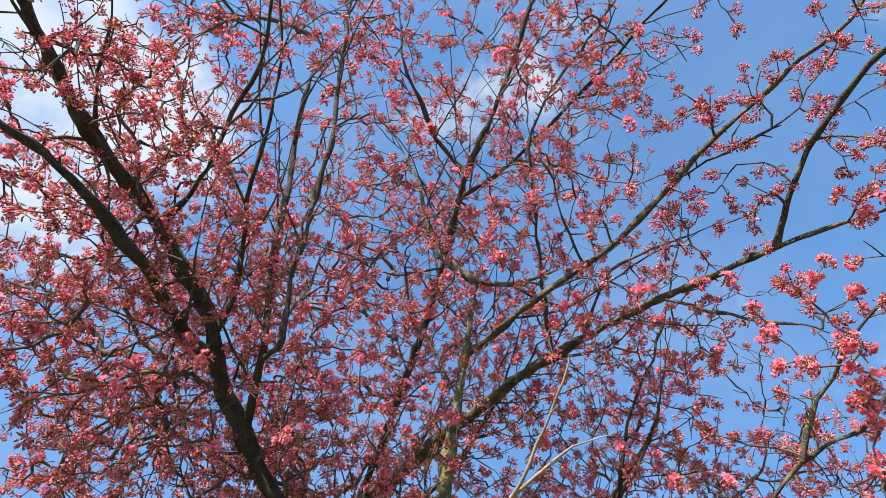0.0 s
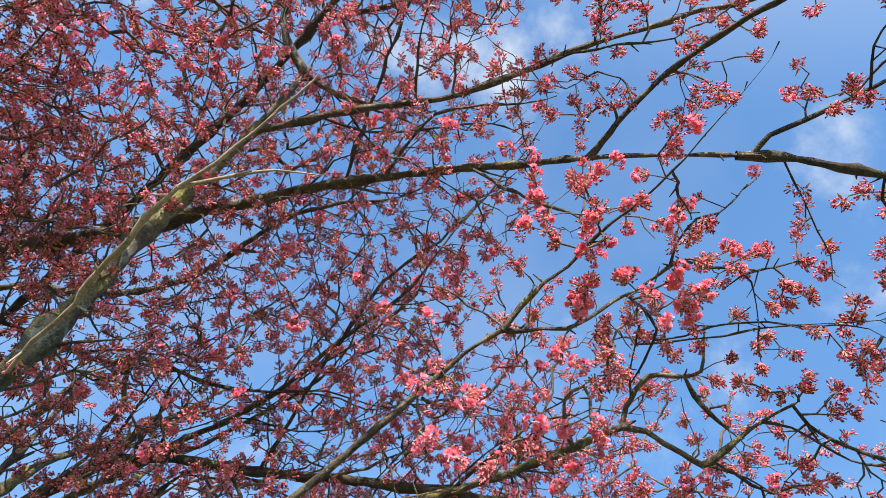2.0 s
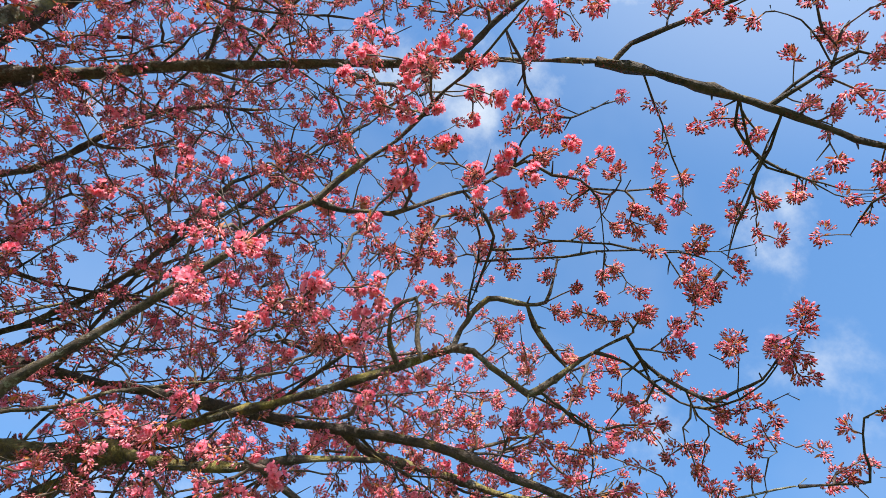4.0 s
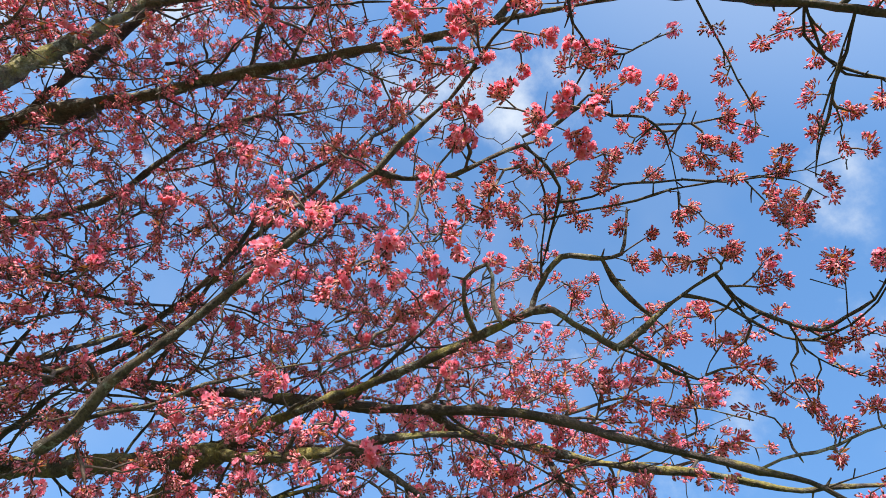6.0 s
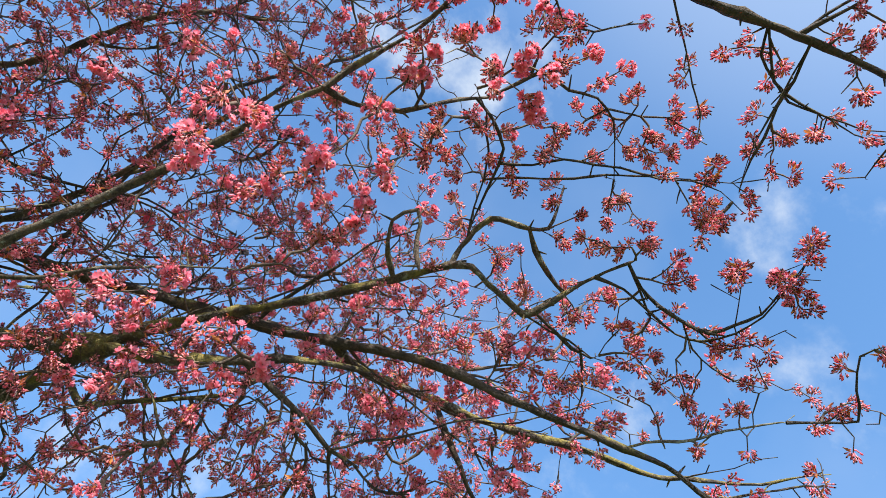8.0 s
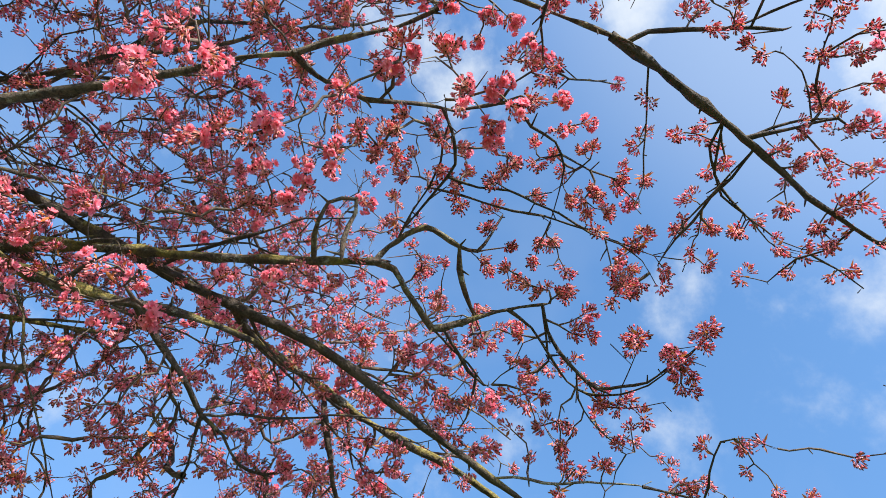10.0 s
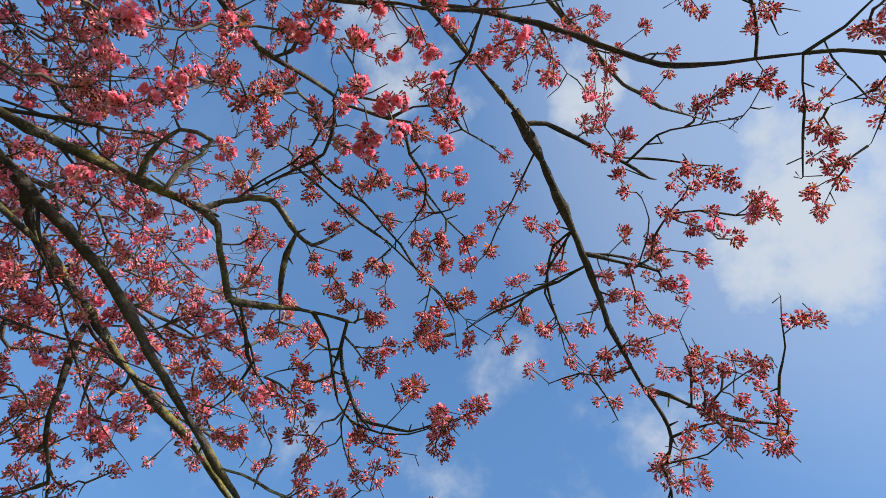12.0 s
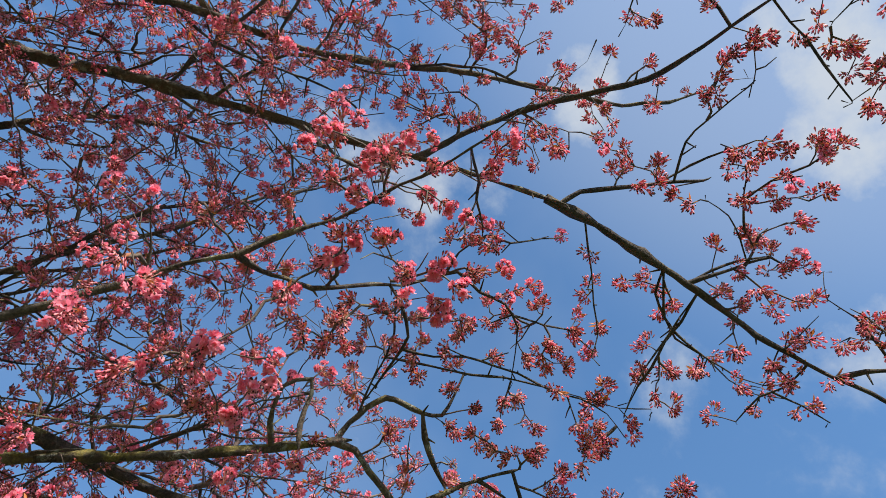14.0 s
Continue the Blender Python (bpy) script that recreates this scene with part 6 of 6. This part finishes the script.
for which in np.argsort(reach):
    g = goals[which]
    way_to = g - place[:used]
    d = np.sqrt((way_to ** 2).sum(1)) + 1e-6
    ahead = (way_to * heading[:used]).sum(1) / d
    j = int(np.argmin(d * (1.45 - 0.60 * ahead)))
    if d[j] > 0.9 or (d[j] < 0.015 and which < marked):
        continue
    n = max(2, int(d[j] / 0.03))
    start = unit(0.30 * heading[j] + way_to[j] / d[j] + rng.normal(0, 0.10, 3))
    u = np.linspace(0, 1, n + 1)[1:, None]
    bend = place[j] + start * d[j] * 0.45
    path = (1 - u) ** 2 * place[j] + 2 * u * (1 - u) * bend + u ** 2 * g
    path = path + rng.normal(0, 0.0058, path.shape) * np.sqrt(np.minimum(1, d[j] / 0.1))
    trail, last = [j], j
    for q in path:
        if not clear_of_camera(q):
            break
        place[used], before[used], host[used] = q, last, host[j]
        heading[used] = unit(q - place[last])
        last = used
        trail.append(used)
        used += 1
    if len(trail) < 3 and which < marked:
        continue
    shoots.append(trail)
    bloom(place[last], heading[last], None if which < marked else which >= first_open, which >= marked)
    while last >= wood:
        tips[last] += 1
        last = before[last]


def thickness(node):
    return 0.0014 * tips[node] ** 0.45


groups = {}                                   # root node on a limb -> its branch
root_of = {}
for trail in shoots:
    root = root_of.get(trail[0], trail[1])
    for node in trail[1:]:
        root_of[node] = root
    s = groups.setdefault(root, Sink())
    pts = place[trail]
    r = np.array([thickness(n) for n in trail[1:]])
    r = np.maximum.accumulate(r[::-1])[::-1]
    r = np.concatenate([[r[0] * 1.25], r])
    r[1:-1] *= 1 + 0.45 * (rng.random(len(r) - 2) < 0.4)      # ring scars and nodes
    tube(s, pts, r, 7 if r[0] > 0.004 else 5 if r[0] > 0.002 else 4, 0, 0.06)
    # spurs along the shoot: some bear buds, some are bare
    run = rng.uniform(0.02, 0.06)
    for a, node in enumerate(trail[1:-1], 1):
        run -= np.linalg.norm(pts[a] - pts[a - 1])
        if run < 0:
            q = unit(np.cross(heading[node], rng.normal(0, 1, 3)) + 0.5 * heading[node])
            bare = rng.random() < 0.70
            long = rng.uniform(0.008, 0.035) if rng.random() < 0.4 else rng.uniform(0.03, 0.11)
            if not bare:
                long = rng.uniform(0.006, 0.025)
            tip = pts[a] + q * long
            tube(s, np.array([pts[a], (pts[a] + tip) / 2 + rng.normal(0, 0.08 * long, 3), tip]), [0.0021, 0.0016, 0.0010], 4)
            if not bare:
                bloom(tip, q)
            run = rng.uniform(0.03, 0.075)

limb_objects = {}
for key, line in lines.items():
    mat, label = KINDS[HABIT[key]]
    s = Sink()
    line[:, 3] *= 1 + np.convolve((rng.random(len(line)) < 0.22) * rng.uniform(0.12, 0.48, len(line)), (0.4, 1, 0.5), "same")   # knots
    line[1:-1, :3] += rng.normal(0, 0.07, (len(line) - 2, 3)) * line[1:-1, 3:4]
    tube(s, line[:, :3], line[:, 3], 16 if line[0, 3] > 0.015 else 10 if line[0, 3] > 0.007 else 7, 0, 0.12)
    slender = line[0, 3] < 0.0075
    for i in range(2 if slender else 4, len(line) - 2, 1 if slender else 2):      # old spurs and broken twigs on the limb
        if rng.random() < 0.45 and clear_of_camera(line[i, :3]):
            q = unit(rng.normal(0, 1, 3) + 0.5 * unit(line[i + 1, :3] - line[i, :3]))
            r = line[i, 3]
            tip = line[i, :3] + q * (r + rng.uniform(0.006, 0.035) * (1 + 1.2 * (rng.random() < 0.2)))
            tube(s, np.array([line[i, :3], line[i, :3] + q * r * 1.02, tip]), [min(0.9 * r, 0.004), min(0.8 * r, 0.0034), 0.0015], 5)
            if rng.random() < (0.12 if slender else 0.35):
                bloom(tip, q)
    if key.startswith("branch_"):
        ob = part("branch", s.mesh("branch", [mat]), tree)
    else:
        ob = part("limb", s.mesh("limb", [mat]), tree, label)
    ob.location = -BASE
    limb_objects[key] = ob
for root, s in groups.items():
    part("side_branch", s.mesh("side_branch", [TWIG_BARK]), limb_objects[keys[host[root]]])

trunk_sink = Sink()
trunk_line = spline([(*BASE - (0, 0, 0.1), 0.23), (*BASE + (0.0, -0.01, 0.12), 0.175), (*BASE + (0.02, -0.06, 0.6), 0.145), (*BASE + (0.05, -0.13, 1.1), 0.14), (*FORK, 0.15), (*FORK + (0.0, 0, 0.12), 0.05)], 0.05)
tube(trunk_sink, trunk_line[:, :3], trunk_line[:, 3], 28, 0, 0.03)
trunk = part("trunk", trunk_sink.mesh("trunk", [PALE_BARK]), tree, "stout grey trunk forking low")
trunk.location = -BASE


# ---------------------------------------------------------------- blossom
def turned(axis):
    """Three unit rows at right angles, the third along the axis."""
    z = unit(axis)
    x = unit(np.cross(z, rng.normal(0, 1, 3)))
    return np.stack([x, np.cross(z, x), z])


def lathe(profile, sides):
    """Triangles of a turned shape from rows (height, radius)."""
    h, r = np.array(profile).T
    ang = np.linspace(0, 2 * np.pi, sides, endpoint=False)
    v = np.stack([r[:, None] * np.cos(ang), r[:, None] * np.sin(ang), np.repeat(h[:, None], sides, 1)], -1).reshape(-1, 3)
    f = []
    for i in range(len(h) - 1):
        for j in range(sides):
            k = (j + 1) % sides
            f += [(i * sides + j, i * sides + k, (i + 1) * sides + k), (i * sides + j, (i + 1) * sides + k, (i + 1) * sides + j)]
    return v, np.array(f)


def stalk(sink, a, b, r, sag, fine):
    n = 2 if fine else 1
    u = np.linspace(0, 1, n + 1)[:, None]
    line = a + (b - a) * u + np.array((0, 0, -sag)) * (4 * u * (1 - u))
    t, x, y = rings(line)
    ang = np.array((0, 2.1, 4.2))
    v = (line[:, None] + r * (np.cos(ang)[:, None] * x[:, None] + np.sin(ang)[:, None] * y[:, None])).reshape(-1, 3)
    f = []
    for i in range(n):
        for j in range(3):
            k = (j + 1) % 3
            f += [(i * 3 + j, i * 3 + k, i * 3 + 3 + k), (i * 3 + j, i * 3 + 3 + k, i * 3 + 3 + j)]
    sink.add(v, np.array(f), 0)
    return unit(line[-1] - line[-2])


def spindle(rows, sides):
    """A turned shape that runs to a point at both ends; the rows between are (height, radius). Returns points, triangles and the band of each."""
    h, r = np.array(rows[1:-1]).T
    ang = np.linspace(0, 2 * np.pi, sides, endpoint=False)
    v = np.stack([r[:, None] * np.cos(ang), r[:, None] * np.sin(ang), np.repeat(h[:, None], sides, 1)], -1).reshape(-1, 3)
    v = np.vstack([v, (0, 0, rows[0][0]), (0, 0, rows[-1][0])])
    f, band, n = [], [], len(h)
    for j in range(sides):
        k = (j + 1) % sides
        f += [(k, j, n * sides), ((n - 1) * sides + j, (n - 1) * sides + k, n * sides + 1)]
        band += [0, n]
        for i in range(n - 1):
            f += [(i * sides + j, i * sides + k, (i + 1) * sides + k), (i * sides + j, (i + 1) * sides + k, (i + 1) * sides + j)]
            band += [i + 1] * 2
    return v, np.array(f), np.array(band)


# three grades of bud, from near to far: shape, and the organ of each band of it
GRADES = [(spindle([(-0.3, 0), (0.0, 0.12), (0.42, 0.27), (0.92, 0.30), (1.12, 0.22), (1.50, 0)], 5), (0, 2, 2, 1, 1)),
          (spindle([(-0.6, 0), (0.35, 0.26), (0.95, 0.29), (1.48, 0)], 3), (2, 2, 1)),
          (spindle([(-0.6, 0), (0.90, 0.32), (1.48, 0)], 3), (2, 1))]
RIPE = [(spindle([(-0.3, 0), (0.35, 0.36), (0.9, 0.44), (1.3, 0)], 5), (3, 3, 3)),
        (spindle([(-0.4, 0), (0.4, 0.36), (0.9, 0.44), (1.3, 0)], 3), (3, 3, 3)),
        (spindle([(-0.5, 0), (0.7, 0.46), (1.3, 0)], 3), (3, 3))]


def bud(sink, p, d, size, grade, ripe):
    """A closed bud with a dark tip, or one that swells and shows its petals."""
    (v, f, band), organs = (RIPE if rng.random() < ripe else GRADES)[grade]
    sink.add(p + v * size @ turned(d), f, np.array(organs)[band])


def leaf(sink, p, d, length):
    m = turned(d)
    w = length * 0.17
    v = np.array([(0, 0, 0), (-w, 0.25 * w, 0.45 * length), (0, -0.35 * w, 0.5 * length), (w, 0.25 * w, 0.45 * length), (0, 0.5 * w, length)])
    sink.add(p + v @ m, np.array([(0, 1, 2), (0, 2, 3), (1, 4, 2), (2, 4, 3)]), 4)


def flower(sink, p, d, size, full=True):
    """A double flower: rings of cupped petals round a short tube."""
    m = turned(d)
    v, f = lathe([(-0.35, 0.05), (-0.05, 0.12), (0.1, 0.16)], 5)
    sink.add(p + v * size @ m, f, 1)
    for ring, (count, tilt, scale) in enumerate(((6, 78, 1.0), (6, 55, 0.9), (5, 30, 0.75)) if full else ((5, 75, 1.0), (5, 40, 0.9))):
        for k in range(count):
            a = 2 * np.pi * (k + 0.5 * ring + rng.uniform(-0.2, 0.2)) / count
            th = radians(tilt + rng.uniform(-14, 14))
            out = np.array((math.cos(a), math.sin(a), 0))
            side = np.array((-math.sin(a), math.cos(a), 0))
            ax = out * math.sin(th) + np.array((0, 0, 1)) * math.cos(th)
            nn = np.cross(ax, side)
            L, w = scale * rng.uniform(0.85, 1.1), 0.36 * scale
            cup = rng.uniform(0.05, 0.2)
            v = np.array([ax * 0.06, ax * 0.5 * L - side * w + nn * cup * 0.5, ax * 0.5 * L - nn * cup * 0.4, ax * 0.5 * L + side * w + nn * cup * 0.5,
                          ax * 0.97 * L - side * w * 0.6 + nn * cup, ax * 0.88 * L + nn * cup * 0.6, ax * 0.97 * L + side * w * 0.6 + nn * cup])
            sink.add(p + v * size @ m, np.array([(0, 1, 2), (0, 2, 3), (1, 4, 5), (1, 5, 2), (2, 5, 6), (2, 6, 3)]), 3)


def umbel(opened, grade):
    """A tuft round the end of a spur: many buds on short stalks, some flowers, young leaves. Its axis is z."""
    s = Sink()
    n = int(rng.integers(24, 33)) if grade == 0 else int(rng.integers(20, 27))
    ripe = rng.choice((0.10, 0.18, 0.28, 0.42) if grade < 2 else (0.10, 0.17, 0.25, 0.36))
    long, girth = rng.uniform(0.018, 0.034), rng.uniform(0.013, 0.018)
    for k in range(n):
        u, a, q = rng.random(), rng.uniform(0, 2 * np.pi), math.sqrt(rng.random())
        r = girth * q * math.sqrt(max(0.05, 1 - (2 * u - 1) ** 4))
        p = np.array((math.cos(a) * r, math.sin(a) * r, u * long - 0.004))
        root = np.array((0, 0, 0.45 * p[2] - 0.004))
        d = unit(p - root + np.array((0, 0, 0.006)) + rng.normal(0, 0.004, 3))
        if grade == 0:
            stalk(s, root, p, 0.0007, -0.001, False)
        bud(s, p, d, rng.uniform(0.0058, 0.0080) * (1.14 if grade == 2 else 1), grade, ripe)
    for k in range(int(rng.integers(3, 6)) if opened else 0):
        d = unit(rng.normal(0, 1, 3) + np.array((0, 0, 0.5)))
        flower(s, np.array((0, 0, 0.4 * long)) + d * rng.uniform(0.014, 0.022), d, rng.uniform(0.011, 0.0155), grade == 0)
    for k in range(3 if grade == 2 else 2):
        d = unit(rng.normal(0, 1, 3) + np.array((0, 0, 0.8)))
        leaf(s, d * 0.003, d, rng.uniform(0.013, 0.026))
    return s


TUFTS = {(opened, grade): [umbel(opened, grade) for i in range(7 if opened else 16)] for opened in (False, True) for grade in (1, 2)}
bud_meshes = [umbel(False, 0).mesh("umbel", ORGANS) for i in range(16)]
open_meshes = [umbel(True, 0).mesh("umbel", ORGANS) for i in range(7)]
heart = np.array((1.34, 1.01, 2.66))
clusters.sort(key=lambda c: np.linalg.norm(c[0] - heart))
bulk = Sink()
path_start, along = np.array((0.07, 0.07, 1.70)), unit(np.array((0.96, 0.55, -0.15)))     # straight stretch of the camera's path; tufts far from it get coarser buds
for i, (p, d, size, opened) in enumerate(clusters):
    d = unit(d + np.array((0, 0, -0.25)))
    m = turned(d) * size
    away = np.linalg.norm(p - path_start - np.clip((p - path_start) @ along, 0, 1.1) * along) > 1.3
    kinds = TUFTS[bool(opened), 2 if away else 1]
    pick = int(rng.integers(len(kinds)))
    if i < 300:
        ob = part("umbel", (open_meshes if opened else bud_meshes)[pick % (7 if opened else 16)], tree, "open salmon-pink double flowers among buds" if opened else "")
        ob.matrix_basis = Matrix.Translation(p - BASE) @ Matrix(m.T.tolist()).to_4x4()
    else:
        src = kinds[pick]
        bulk.add(np.concatenate(src.v) @ m + p, np.concatenate(src.f), np.concatenate(src.m))
blossom = part("blossom", bulk.mesh("blossom", ORGANS), tree, "mass of dark pink buds, bronze leaves and open flowers")
blossom.location = -BASE
tagged(blossom, kind="stuff")
